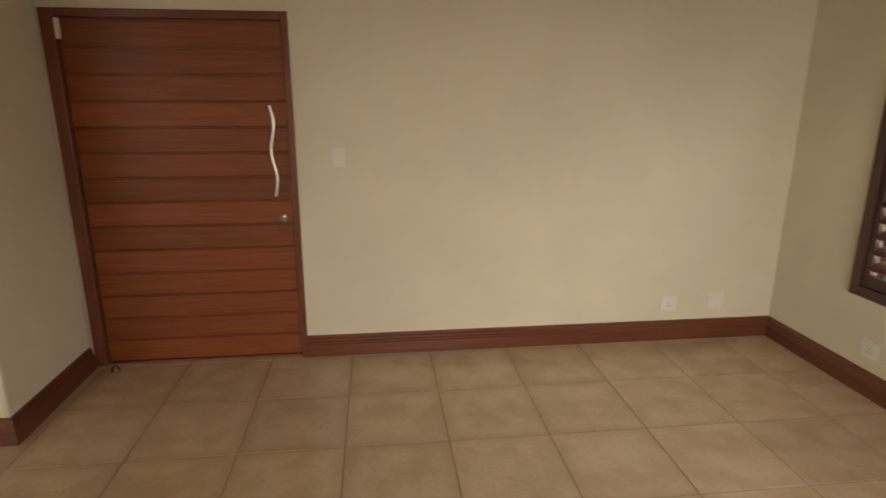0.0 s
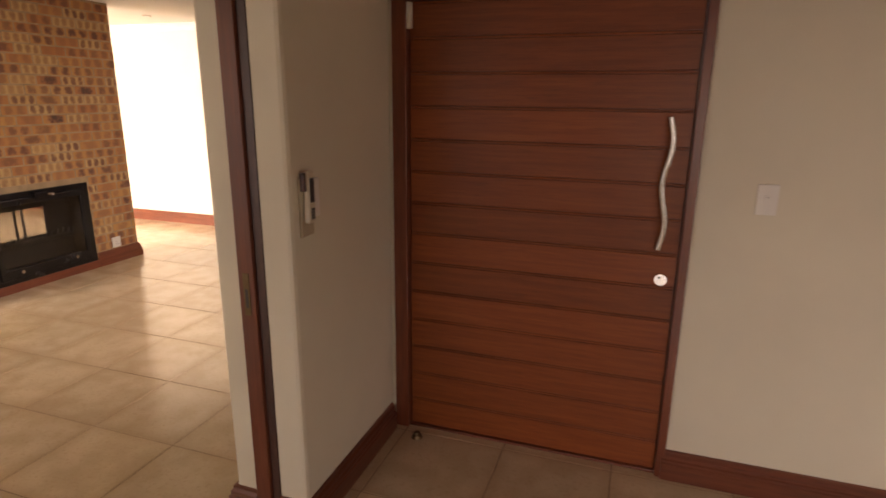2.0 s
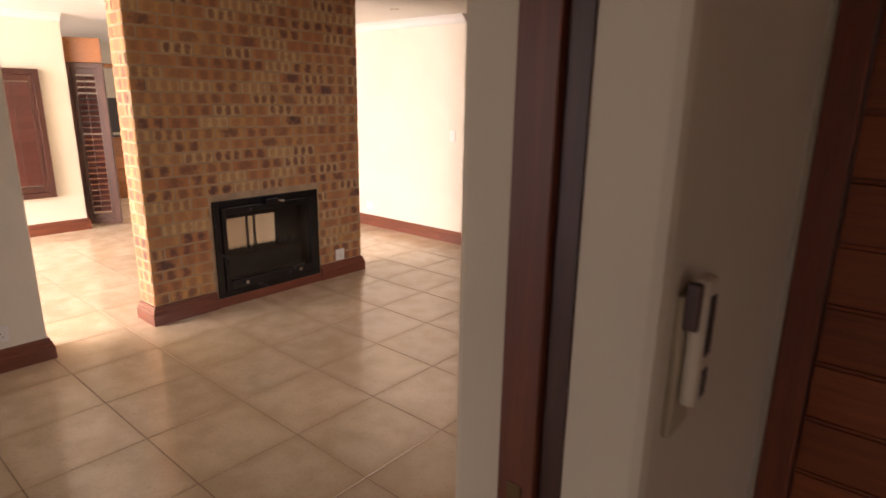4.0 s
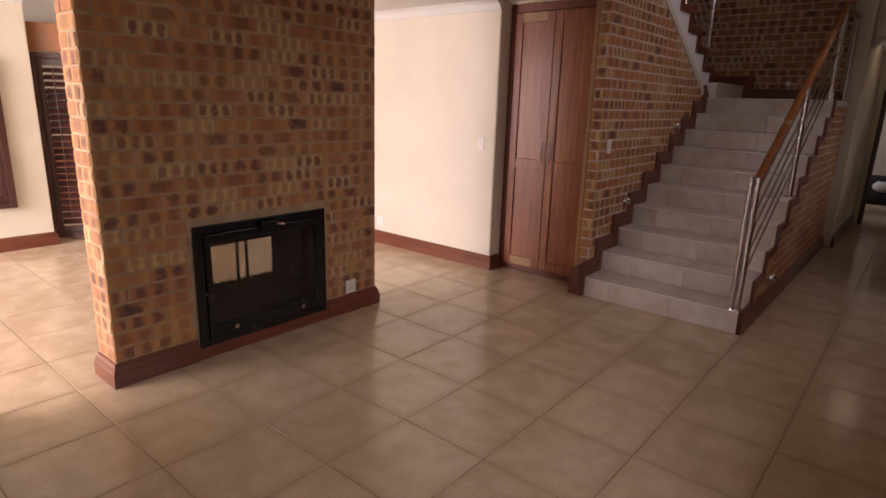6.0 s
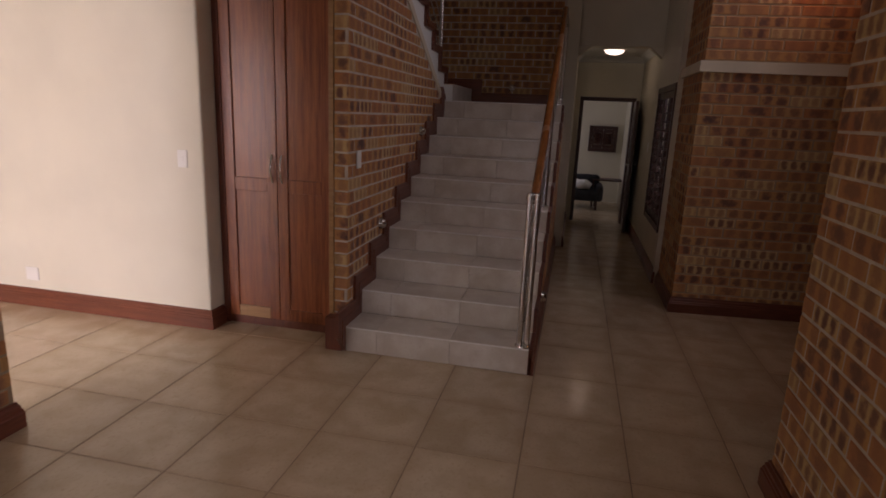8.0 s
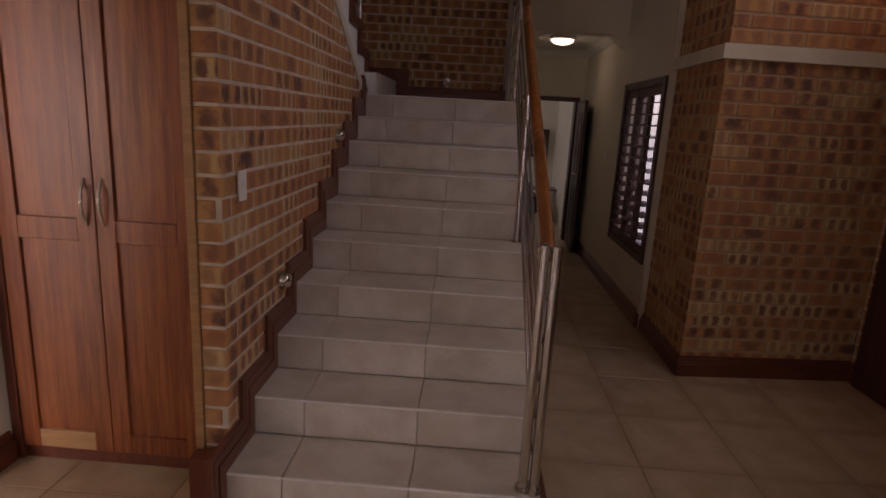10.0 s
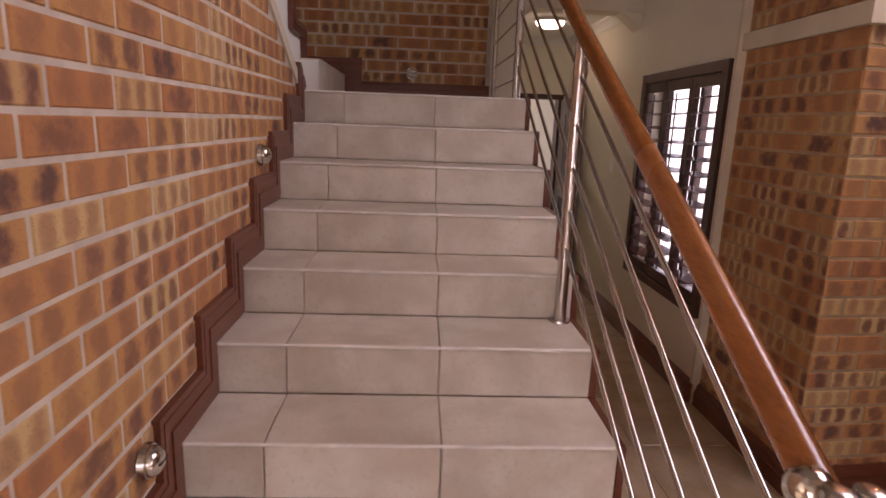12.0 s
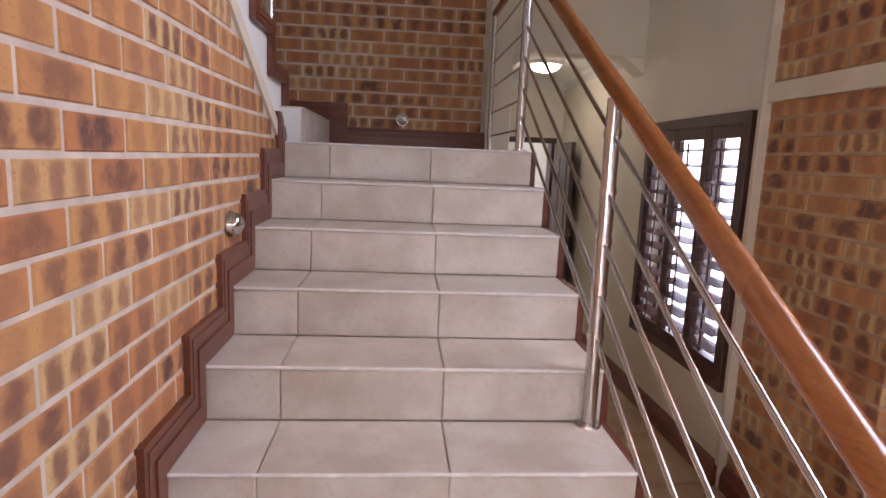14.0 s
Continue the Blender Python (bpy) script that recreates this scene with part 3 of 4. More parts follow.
slab(stairs, "landing_tile", -5.0, -4.332, 9.63, BACK, 1.916, 1.925, STEP_TILE)
skirting("skirting_landing", (-4.21, BACK), (-3.24, BACK), (0, -1), z=10 * R)
structure("skirting_landing_rise", [(-4.34, -4.21, BACK - 0.028, BACK, 1.75, 2.05), (-5.7, -4.34, BACK - 0.028, BACK, 1.926, 2.05)], MAHOGANY, "mahogany skirting stepping up at the landing", bevel=0.004)

# skirting boards
skirting("skirting", (-0.34, 3.28), (2.93, 3.28), (0, -1), (0, -1))
skirting("skirting", (2.93, -2.5), (2.93, 3.28), (-1, 0), (0, -1))
skirting("skirting", (-1.66, 3.24), (-1.66, 2.43), (1, 0), (0, 1))
skirting("skirting", (-1.66, 2.43), (-1.778, 2.43), (0, -1), (1, 0))
skirting("skirting", (-1.885, 2.43), (-1.99, 2.43), (0, -1), (0, 1))
skirting("skirting", (-1.99, 2.43), (-1.99, 3.5), (-1, 0), (1, 0))
skirting("skirting", (-1.996, 3.5), (-1.996, 5.95), (-1, 0), (0, 1))
skirting("skirting", (-1.99, 5.95), (-0.86, 5.95), (0, 1), (1, -1))
skirting("skirting", (-5.53, -1.5), (-5.53, 2.71), (1, 0), (0, 1))
skirting("skirting", (-5.53, 2.71), (-5.73, 2.71), (0, 1), (1, 1))
skirting("skirting", (-9.38, -1.0), (-9.38, 4.25), (1, 0), (0, 1))
skirting("skirting", (-13.0, 6.87), (-5.49, 6.87), (0, -1), (0, 1))
skirting("skirting", (-5.49, 6.87), (-5.49, 7.02), (1, 0), (1, 0))
skirting("skirting", (CH[1], 3.41), (CH[1], 3.885), (1, 0), (1, 0))
skirting("skirting", (CH[1], 4.905), (CH[1], 5.40), (1, 0), (0, 1))
structure("trim_hearth", [(CH[1] - 0.004, CH[1] + 0.022, 3.885, 4.905, 0, 0.075)], MAHOGANY_Y, "mahogany board below the stove", bevel=0.003)
skirting("skirting", (CH[1], 5.40), (CH[0], 5.40), (0, 1), (1, 1))
skirting("skirting", (CH[1], 3.41), (CH[0], 3.41), (0, -1), (1, 1))
skirting("skirting", (-2.05, 8.5), (-0.86, 8.62), Vector((0.1, -0.995)).normalized(), (0.9, -0.9))
skirting("skirting", (-2.05, 9.36), (-2.05, 8.5), (-1, 0), (0, 0.9))
skirting("skirting", (-2.08, 9.39), (-2.08, 12.9), (-1, 0), (0, 0))
skirting("skirting", (-0.86, 8.54), (-0.86, 8.61), (-1, 0), (0, -0.9))
skirting("skirting", (XR + 0.009, Y0), (XR + 0.009, BACK), (1, 0))
skirting("skirting", (-3.06, 10.78), (-3.06, 12.9), (1, 0), (1, 0))

# ---- things: entry hall ----


def front_door():
    d = tagged(new("door_front"), "wide red-brown wooden front door of horizontal boards, closed", "door", kind="structure")
    d.location = (-0.98, 3.3, 0)
    inv = Matrix.Translation((0.98, -3.3, 0))

    def p(name, bm, mat, label="", smooth=False, parent=None):
        bm.transform(inv)
        return part(name, bm, mat, parent or d, label, smooth)
    p("door_frame", solid([(-1.645, -1.575, 3.262, 3.40, 0, 2.125), (-0.362, -0.325, 3.262, 3.40, 0, 2.125)], 0.004), MAHOGANY_Z, "dark mahogany door frame")
    p("frame_head", solid([(-1.575, -0.362, 3.264, 3.40, 2.080, 2.125)], 0.004), MAHOGANY)
    p("threshold", solid([(-1.575, -0.362, 3.285, 3.40, 0.0, 0.012)], 0.003), MAHOGANY)
    p("core", solid([(-1.572, -0.365, 3.307, 3.36, 0.012, 2.078)]), MAHOGANY)
    n, z = 14, 0.014
    h = (2.078 - 0.014) / n
    for i in range(n):
        board = p("board", solid([(-1.571, -0.366, 3.300, 3.308, z + i * h + 0.0014, z + (i + 1) * h - 0.0125)], 0.003), DOORWOOD)
        p("bead", solid([(-1.571, -0.366, 3.301, 3.308, z + (i + 1) * h - 0.0105, z + (i + 1) * h - 0.0014)], 0.003), DOORWOOD, parent=board)
    # wavy pull
    bm = bmesh.new()
    pts = [Vector((-0.448 - 0.013 * math.cos((t - 0.5) * 2 * math.pi / 0.62), 3.235, 1.075 + 0.53 * t)) for t in [i / 18 for i in range(19)]]
    for a, b in zip(pts, pts[1:]):
        put_tube(bm, a, b + (b - a) * 0.1, 0.0125)
    p("pull_handle", bm, STEEL, "wavy brushed steel pull handle", True)
    bm = bmesh.new()
    for q in (pts[4], pts[14]):
        put_tube(bm, q, (q.x, 3.302, q.z), 0.008)
    for q in (pts[6], pts[12]):
        put_tube(bm, (q.x, q.y, q.z - 0.006), (q.x, q.y, q.z + 0.006), 0.0145)
    p("pull_stem", bm, STEEL, smooth=True)
    bm = bmesh.new()
    put_tube(bm, (-0.425, 3.302, 0.93), (-0.425, 3.288, 0.93), 0.028, 0.026, 20)
    put_tube(bm, (-0.425, 3.289, 0.93), (-0.425, 3.276, 0.93), 0.012, None, 16)
    p("lock", bm, CHROME, "round steel lock cylinder", True)
    p("sensor", solid([(-1.60, -1.555, 3.272, 3.300, 1.965, 2.075)], 0.005), PLASTIC, "cream plastic alarm contact")


front_door()
bm = bmesh.new()
put_tube(bm, (-1.50, 3.19, 0.0), (-1.50, 3.19, 0.018), 0.028, 0.022, 18)
put_ball(bm, (-1.50, 3.19, 0.022), 0.018, (1, 1, 0.7))
tagged(linked("door_stop", bm, BRASS, True), "small brass door stop on the floor tiles", "door stop")


def socket(name, at, out, w, h, holes, label):
    """A flat wall plate; out: the way it faces."""
    ob = thing(name, at, label, "switch" if "switch" in name else "socket")
    turn = Matrix.Rotation(math.atan2(out[1], out[0]) + math.pi / 2, 4, "Z")

    def p(n2, bm, mat, lab=""):
        bm.transform(turn)
        part(n2, bm, mat, ob, lab)
    p("plate", solid([(-w / 2, w / 2, -0.009, 0.0, -h / 2, h / 2)], 0.003), PLASTIC)
    if holes == "rocker":
        p("rocker", solid([(-0.012, 0.012, -0.013, -0.008, -0.016, 0.016)], 0.002), PLASTIC)
        p("mark", solid([(-0.004, 0.004, -0.0136, -0.0125, 0.009, 0.011)]), GREY)
    elif holes:
        for i in range(holes):
            cx = (i - (holes - 1) / 2) * w / max(1, holes) * 0.9
            p("rocker", solid([(cx - 0.008, cx + 0.008, -0.012, -0.008, h * 0.16, h * 0.34)], 0.002), PLASTIC)
            bm = bmesh.new()
            for hx, hz in ((0, 0.012), (-0.012, -0.009), (0.012, -0.009)):
                put_tube(bm, (cx + hx, -0.0098, hz - h * 0.1), (cx + hx, -0.0085, hz - h * 0.1), 0.004, None, 10)
            p("pin_holes", bm, DARK)
    return ob


socket("light_switch", (-0.072, 3.28, 1.30), (0, -1), 0.075, 0.12, "rocker", "white plastic light switch on cream plaster beside the door")
socket("wall_socket", (2.15, 3.28, 0.265), (0, -1), 0.115, 0.105, 1, "white double wall socket above the skirting board")
socket("wall_socket", (2.50, 3.28, 0.275), (0, -1), 0.115, 0.105, 0, "white blank wall plate above the skirting board")
socket("wall_socket", (2.93, 2.42, 0.27), (-1, 0), 0.115, 0.105, 1, "white wall socket under the shuttered window")
socket("wall_socket", (CH[1] + 0.009, 5.13, 0.205), (1, 0), 0.10, 0.105, 1, "white wall socket on the brick fireplace wall")
socket("wall_socket", (-5.53, 2.44, 0.235), (1, 0), 0.16, 0.10, 2, "white double wall socket on cream plaster")
socket("light_switch", (-5.65, 6.87, 1.235), (0, -1), 0.075, 0.12, "rocker", "white light switch beside the cupboard")
socket("wall_socket", (-7.05, 6.87, 0.26), (0, -1), 0.115, 0.105, 0, "white wall socket on the bright cream wall")
socket("light_switch", (-4.423, 7.04, 1.29), (1, 0), 0.075, 0.12, "rocker", "white light switch on the brick stair wall")


def intercom():
    ob = thing("intercom", (-1.66, 2.525, 1.325), "grey and white wall intercom handset on a plastic plate", "intercom")
    part("back_plate", solid([(0, 0.012, -0.045, 0.035, -0.135, 0.075)], 0.004), BEIGE, ob)
    part("cover_plate", solid([(0, 0.009, 0.036, 0.085, -0.075, 0.065)], 0.003), PLASTIC, ob)
    part("handset", solid([(0.013, 0.036, -0.032, 0.012, -0.085, 0.10)], 0.008), IVORY, ob)
    part("cradle", solid([(0.011, 0.030, -0.046, -0.033, 0.03, 0.095)], 0.003), SHUTTER, ob)
    part("keypad", solid([(0.0355, 0.0375, -0.022, 0.004, -0.01, 0.075)], 0.0008), DARK, ob, "dark display")
    part("grille", solid([(0.0355, 0.0375, -0.022, 0.004, -0.072, -0.03)], 0.0008), GREY, ob)
    for i in range(4):
        part("button", solid([(0.037, 0.039, -0.018, 0.0, -0.068 + i * 0.01, -0.062 + i * 0.01)], 0.0008), DARK, ob)


socket("light_switch", (-2.08, 11.23, 1.3), (-1, 0), 0.075, 0.12, "rocker", "white light switch on the corridor wall past the window")
intercom()


def sliding_door():
    ob = thing("sliding_door", (-1.81, 2.44, 0), "mahogany pocket sliding door pushed into the wall pier", "door")
    tagged(ob, kind="structure")
    part("jamb", solid([(-0.072, -0.006, -0.028, 0.0, 0, 2.3)], 0.003), MAHOGANY_Z, ob)
    # red-brown edge lying in shade; the shade is painted with the dark wood
    part("door_edge", solid([(-0.005, 0.032, -0.014, 0.0, 0.004, 2.3)], 0.002), SHUTTER, ob)
    part("strike_plate", solid([(-0.052, -0.026, -0.0305, -0.0275, 0.90, 1.06)], 0.001), BRASS, ob, "dull brass latch plate")
    part("latch_hole", solid([(-0.045, -0.033, -0.0315, -0.030, 0.93, 1.0)], 0.0005), DARK, ob)


sliding_door()


def shutter_window(name, at, ang, w, h, panels, label, slats, tilt=28, glass=True, wall=0.2):
    """A louvred shutter in a dark frame. Its own x runs along the wall, -y faces the room."""
    ob = tagged(new(name), label, "window", kind="structure")
    ob.matrix_basis = pose(*at, 0, 0, ang)
    f = 0.062
    part("frame", solid([(0, f, -0.03, 0.045, 0, h), (w - f, w, -0.03, 0.045, 0, h)], 0.004), SHUTTER, ob)
    part("frame", solid([(f, w - f, -0.028, 0.045, 0, f), (f, w - f, -0.028, 0.045, h - f, h)], 0.004), SHUTTER, ob)
    pw = (w - 2 * f) / panels
    n = slats
    for i in range(panels):
        x0 = f + i * pw
        st = 0.042
        leaf = part("shutter_leaf", solid([(x0 + 0.003, x0 + st, -0.012, 0.020, f, h - f), (x0 + pw - st, x0 + pw - 0.003, -0.012, 0.020, f, h - f),
                                           (x0 + st, x0 + pw - st, -0.011, 0.019, f + 0.002, f + 0.07), (x0 + st, x0 + pw - st, -0.011, 0.019, h - f - 0.07, h - f - 0.002)], 0.003), SHUTTER, ob)
        lo, hi = f + 0.085, h - f - 0.085
        for k in range(n):
            z = lo + (hi - lo) * (k + 0.5) / n
            c = (hi - lo) / n * 0.52
            a = radians(tilt)
            dy, dz = c * math.cos(a), c * math.sin(a)
            key = ("slat", round(pw, 3), round(c, 3), tilt)
            if key not in tile_data:
                b2 = bmesh.new()
                put_prism(b2, [(0, -dy, -dz), (0, -dy * 0.5, -dz * 0.4 - 0.003), (0, dy, dz - 0.002), (0, dy, dz + 0.004), (0, dy * 0.4, dz * 0.5 + 0.005), (0, -dy, -dz + 0.004)], (pw - 2 * st - 0.006, 0, 0))
                bmesh.ops.recalc_face_normals(b2, faces=b2.faces)
                me = bpy.data.meshes.new("slat")
                b2.to_mesh(me)
                b2.free()
                me.materials.append(LOUVRE)
                tile_data[key] = me
            sl = new("slat", tile_data[key])
            sl.parent = leaf
            sl.location = (x0 + st + 0.003, 0.006, z)
        part("tilt_rod", solid([(x0 + pw / 2 - 0.005, x0 + pw / 2 + 0.005, -0.030, -0.020, lo, hi)], 0.002), SHUTTER, ob)
    if glass:
        g = part("pane", solid([(f, w - f, wall * 0.8, wall * 0.8 + 0.006, f, h - f)]), GLASS, ob)
        g.visible_shadow = False
        part("outer_frame", solid([(0, 0.05, wall * 0.7, wall, 0, h), (w - 0.05, w, wall * 0.7, wall, 0, h), (0.05, w - 0.05, wall * 0.7, wall, 0, 0.05), (0.05, w - 0.05, wall * 0.7, wall, h - 0.05, h), (w / 2 - 0.02, w / 2 + 0.02, wall * 0.7, wall, 0.05, h - 0.05)]), SHUTTER, ob)
    return ob


shutter_window("window_entry", (2.93, 2.62, 0.55), -90, 1.82, 1.47, 4, "dark louvred wooden shutters over the entry window", 13)
shutter_window("window_corridor", (-2.08, 10.64, 0.52), -90, 1.22, 1.48, 3, "dark louvred wooden shutters, slats open, in the corridor", 13, 12, wall=0.2)
shutter_window("window_porch", (-1.99, 5.05, 0.57), -90, 1.30, 1.45, 3, "dark louvred wooden shutters beside the brick pier", 13, 30)
shutter_window("window_lounge", (-9.33, 3.39, 0.45), 90, 0.55, 1.45, 1, "closed dark red-brown louvred shutter on a cream wall", 16, 76, False)
shutter_window("window_bedroom", (-2.74, 15.35, 1.0), 0, 0.54, 0.5, 2, "small dark shuttered window on a pale wall", 7, 40, False)


def plain_window(name, boxes, panes, label):
    ob = tagged(new(name), label, "window", kind="structure")
    part("window_frame", solid(boxes, 0.004), SHUTTER, ob)
    for p in panes:
        g = part("pane", solid([p]), GLASS, ob)
        g.visible_shadow = False


def south_window(name, x0, x1, y, z0, z1, n):
    bx, pn = [(x0, x1, y, y + 0.06, z0, z0 + 0.06), (x0, x1, y, y + 0.06, z1 - 0.06, z1)], []
    for i in range(n + 1):
        x = x0 + (x1 - x0 - 0.06) * i / n
        bx.append((x, x + 0.06, y + 0.001, y + 0.059, z0 + 0.06, z1 - 0.06))
        if i < n:
            pn.append((x + 0.06, x + (x1 - x0 - 0.06) / n, y + 0.03, y + 0.036, z0 + 0.06, z1 - 0.06))
    plain_window(name, bx, pn, "unseen wide window with dark wooden frames")


# entry and living south windows are unseen and assumed, made to hold fill lamps
south_window("window_entry_south_assumed", -0.7, 1.9, -2.66, 0.5, 2.1, 3)
south_window("window_living_assumed", -5.0, -2.4, -1.66, 0.3, 2.3, 3)
south_window("window_lounge_glazing", -9.3, -5.9, -1.16, 0.2, 2.35, 4)
plain_window("window_high", [(-0.80, -0.74, 6.5, 8.3, 3.1, 3.16), (-0.80, -0.74, 6.5, 8.3, 4.44, 4.5), (-0.80, -0.74, 6.5, 6.56, 3.16, 4.44), (-0.80, -0.74, 8.24, 8.3, 3.16, 4.44), (-0.80, -0.74, 7.37, 7.43, 3.16, 4.44)], [(-0.775, -0.77, 6.56, 8.24, 3.16, 4.44)], "high window above the alcove")
# unseen side window, added as an opening for the bedroom fill lamp
plain_window("window_bedroom_side_added", [(-4.63, -4.57, 13.6, 14.8, 0.9, 0.96), (-4.63, -4.57, 13.6, 14.8, 2.04, 2.1), (-4.63, -4.57, 13.6, 13.66, 0.96, 2.04), (-4.63, -4.57, 14.74, 14.8, 0.96, 2.04)], [(-4.605, -4.60, 13.66, 14.74, 0.96, 2.04)], "unseen bedroom side window, added for the fill lamp")


# ---- things: fireplace ----
def stove():
    x = CH[1]
    ob = thing("fireplace_stove", (x, 4.39, 0.08), "black double-sided glass-fronted stove set in brick", "stove")
    inv = Matrix.Translation((-x, -4.39, -0.08))

    def p(name, bm, mat, label="", smooth=False):
        bm.transform(inv)
        return part(name, bm, mat, ob, label, smooth)
    y0, y1, z0, z1 = 3.90, 4.885, 0.078, 0.855
    for s, xf in ((1, x + 0.004), (-1, CH[0] - 0.004)):
        a, b = (xf, xf + s * 0.022) if s > 0 else (xf + s * 0.022, xf)
        for q in [(a, b, y0, y0 + 0.055, z0, z1), (a, b, y1 - 0.055, y1, z0, z1), (a, b, y0 + 0.055, y1 - 0.055, z0, z0 + 0.045), (a, b, y0 + 0.055, y1 - 0.055, z1 - 0.05, z1)]:
            p("surround", solid([q], 0.004), IRON)
        a2, b2 = (xf + 0.004, xf + 0.034) if s > 0 else (xf - 0.034, xf - 0.004)
        for q in [(a2, b2, y0 + 0.06, y0 + 0.10, z0 + 0.05, z1 - 0.055), (a2, b2, y1 - 0.10, y1 - 0.06, z0 + 0.05, z1 - 0.055), (a2, b2, y0 + 0.10, y1 - 0.10, z0 + 0.05, z0 + 0.13), (a2, b2, y0 + 0.10, y1 - 0.10, z1 - 0.11, z1 - 0.055)]:
            p("door_rail", solid([q], 0.006), IRON)
        g = p("door_glass", solid([((a2 + b2) / 2 - 0.002, (a2 + b2) / 2 + 0.002, y0 + 0.098, y1 - 0.098, z0 + 0.128, z1 - 0.108)]), STOVE_GLASS, "smoky heat-proof glass")
        g.visible_shadow = False
        for yk in (4.13, 4.65):
            bm = bmesh.new()
            put_tube(bm, (b2 if s > 0 else a2, yk, 0.175), ((b2 + 0.022) if s > 0 else a2 - 0.022, yk, 0.175), 0.012, 0.015, 14)
            p("air_knob", bm, CHROME, "small steel air control knob", True)
        xe = b2 if s > 0 else a2
        p("latch", solid([(min(xe, xe + s * 0.03), max(xe, xe + s * 0.03), 4.34, 4.46, z1 - 0.075, z1 - 0.02)], 0.006), IRON)
        bm = bmesh.new()
        put_tube(bm, (xe + s * 0.02, 4.46, z1 - 0.045), (xe + s * 0.02, 4.50, z1 - 0.052), 0.008)
        put_ball(bm, (xe + s * 0.02, 4.505, z1 - 0.053), 0.013)
        p("latch_handle", bm, CHROME, "steel latch knob", True)
    p("firebox", solid([(CH[0], CH[1], 3.931, 3.951, 0.10, 0.83), (CH[0], CH[1], 4.839, 4.859, 0.10, 0.83), (CH[0], CH[1], 3.951, 4.839, 0.10, 0.16), (CH[0], CH[1], 3.951, 4.839, 0.80, 0.829)]), SOOT)
    # added dark sheet that cuts the bright view through the firebox down
    xb = CH[0] + 0.02
    p("view_blocker", solid([(xb, xb + 0.015, 4.58, 4.838, 0.161, 0.80), (xb, xb + 0.015, 3.952, 4.58, 0.161, 0.40), (xb, xb + 0.015, 3.952, 4.58, 0.66, 0.80), (xb, xb + 0.015, 3.952, 4.03, 0.40, 0.66)]), SOOT, "dark sheet added to narrow the lit view through the stove")
    for yd in (4.30, 4.37):
        p("divider_bar", solid([(xb, xb + 0.015, yd, yd + 0.016, 0.40, 0.66)]), SOOT)
    bm = bmesh.new()
    for xg in (CH[0] + 0.08, CH[1] - 0.08):
        put_box(bm, xg - 0.006, xg + 0.006, 4.02, 4.77, 0.36, 0.385)
        for i in range(14):
            yg = 4.04 + i * 0.0547
            put_tube(bm, (xg, yg, 0.38), (xg, yg + 0.012, 0.435), 0.006, 0.005, 8)
    p("grate", bm, IRON, "toothed log grate")


stove()


# ---- things: stairs ----
def lamp_eye(name, at, out, label):
    ob = thing(name, at, label, "step light", "step lights along the stairs")
    q = Vector(out).to_track_quat("Z", "Y").to_matrix().to_4x4()
    bm = bmesh.new()
    put_tube(bm, (0, 0, 0), (0, 0, 0.016), 0.047, 0.043, 22)
    bm.transform(q)
    part("rim", bm, CHROME, ob, smooth=True)
    bm = bmesh.new()
    put_ball(bm, (0, 0, 0.016), 0.040, (1, 1, 0.8), 18)
    bm.transform(q)
    part("eyelid", bm, CHROME, ob, smooth=True)
    bm = bmesh.new()
    put_box(bm, -0.022, 0.022, 0.0, 0.004, 0.036, 0.048)
    bm.transform(q)
    part("slot", bm, DARK, ob)


lamp_eye("step_light", (-4.423, 7.53, 0.765), (1, 0, 0), "round steel eyelid step light on the brick stair wall")
lamp_eye("step_light", (-4.423, 8.66, 1.445), (1, 0, 0), "round steel eyelid step light high on the brick stair wall")
lamp_eye("step_light", (-3.83, BACK - 0.009, 1.955), (0, -1, 0), "round steel eyelid step light above the landing skirting")
lamp_eye("step_light", (XR + 0.012, 7.75, 0.24), (1, 0, 0), "round steel eyelid step light on the corridor side")


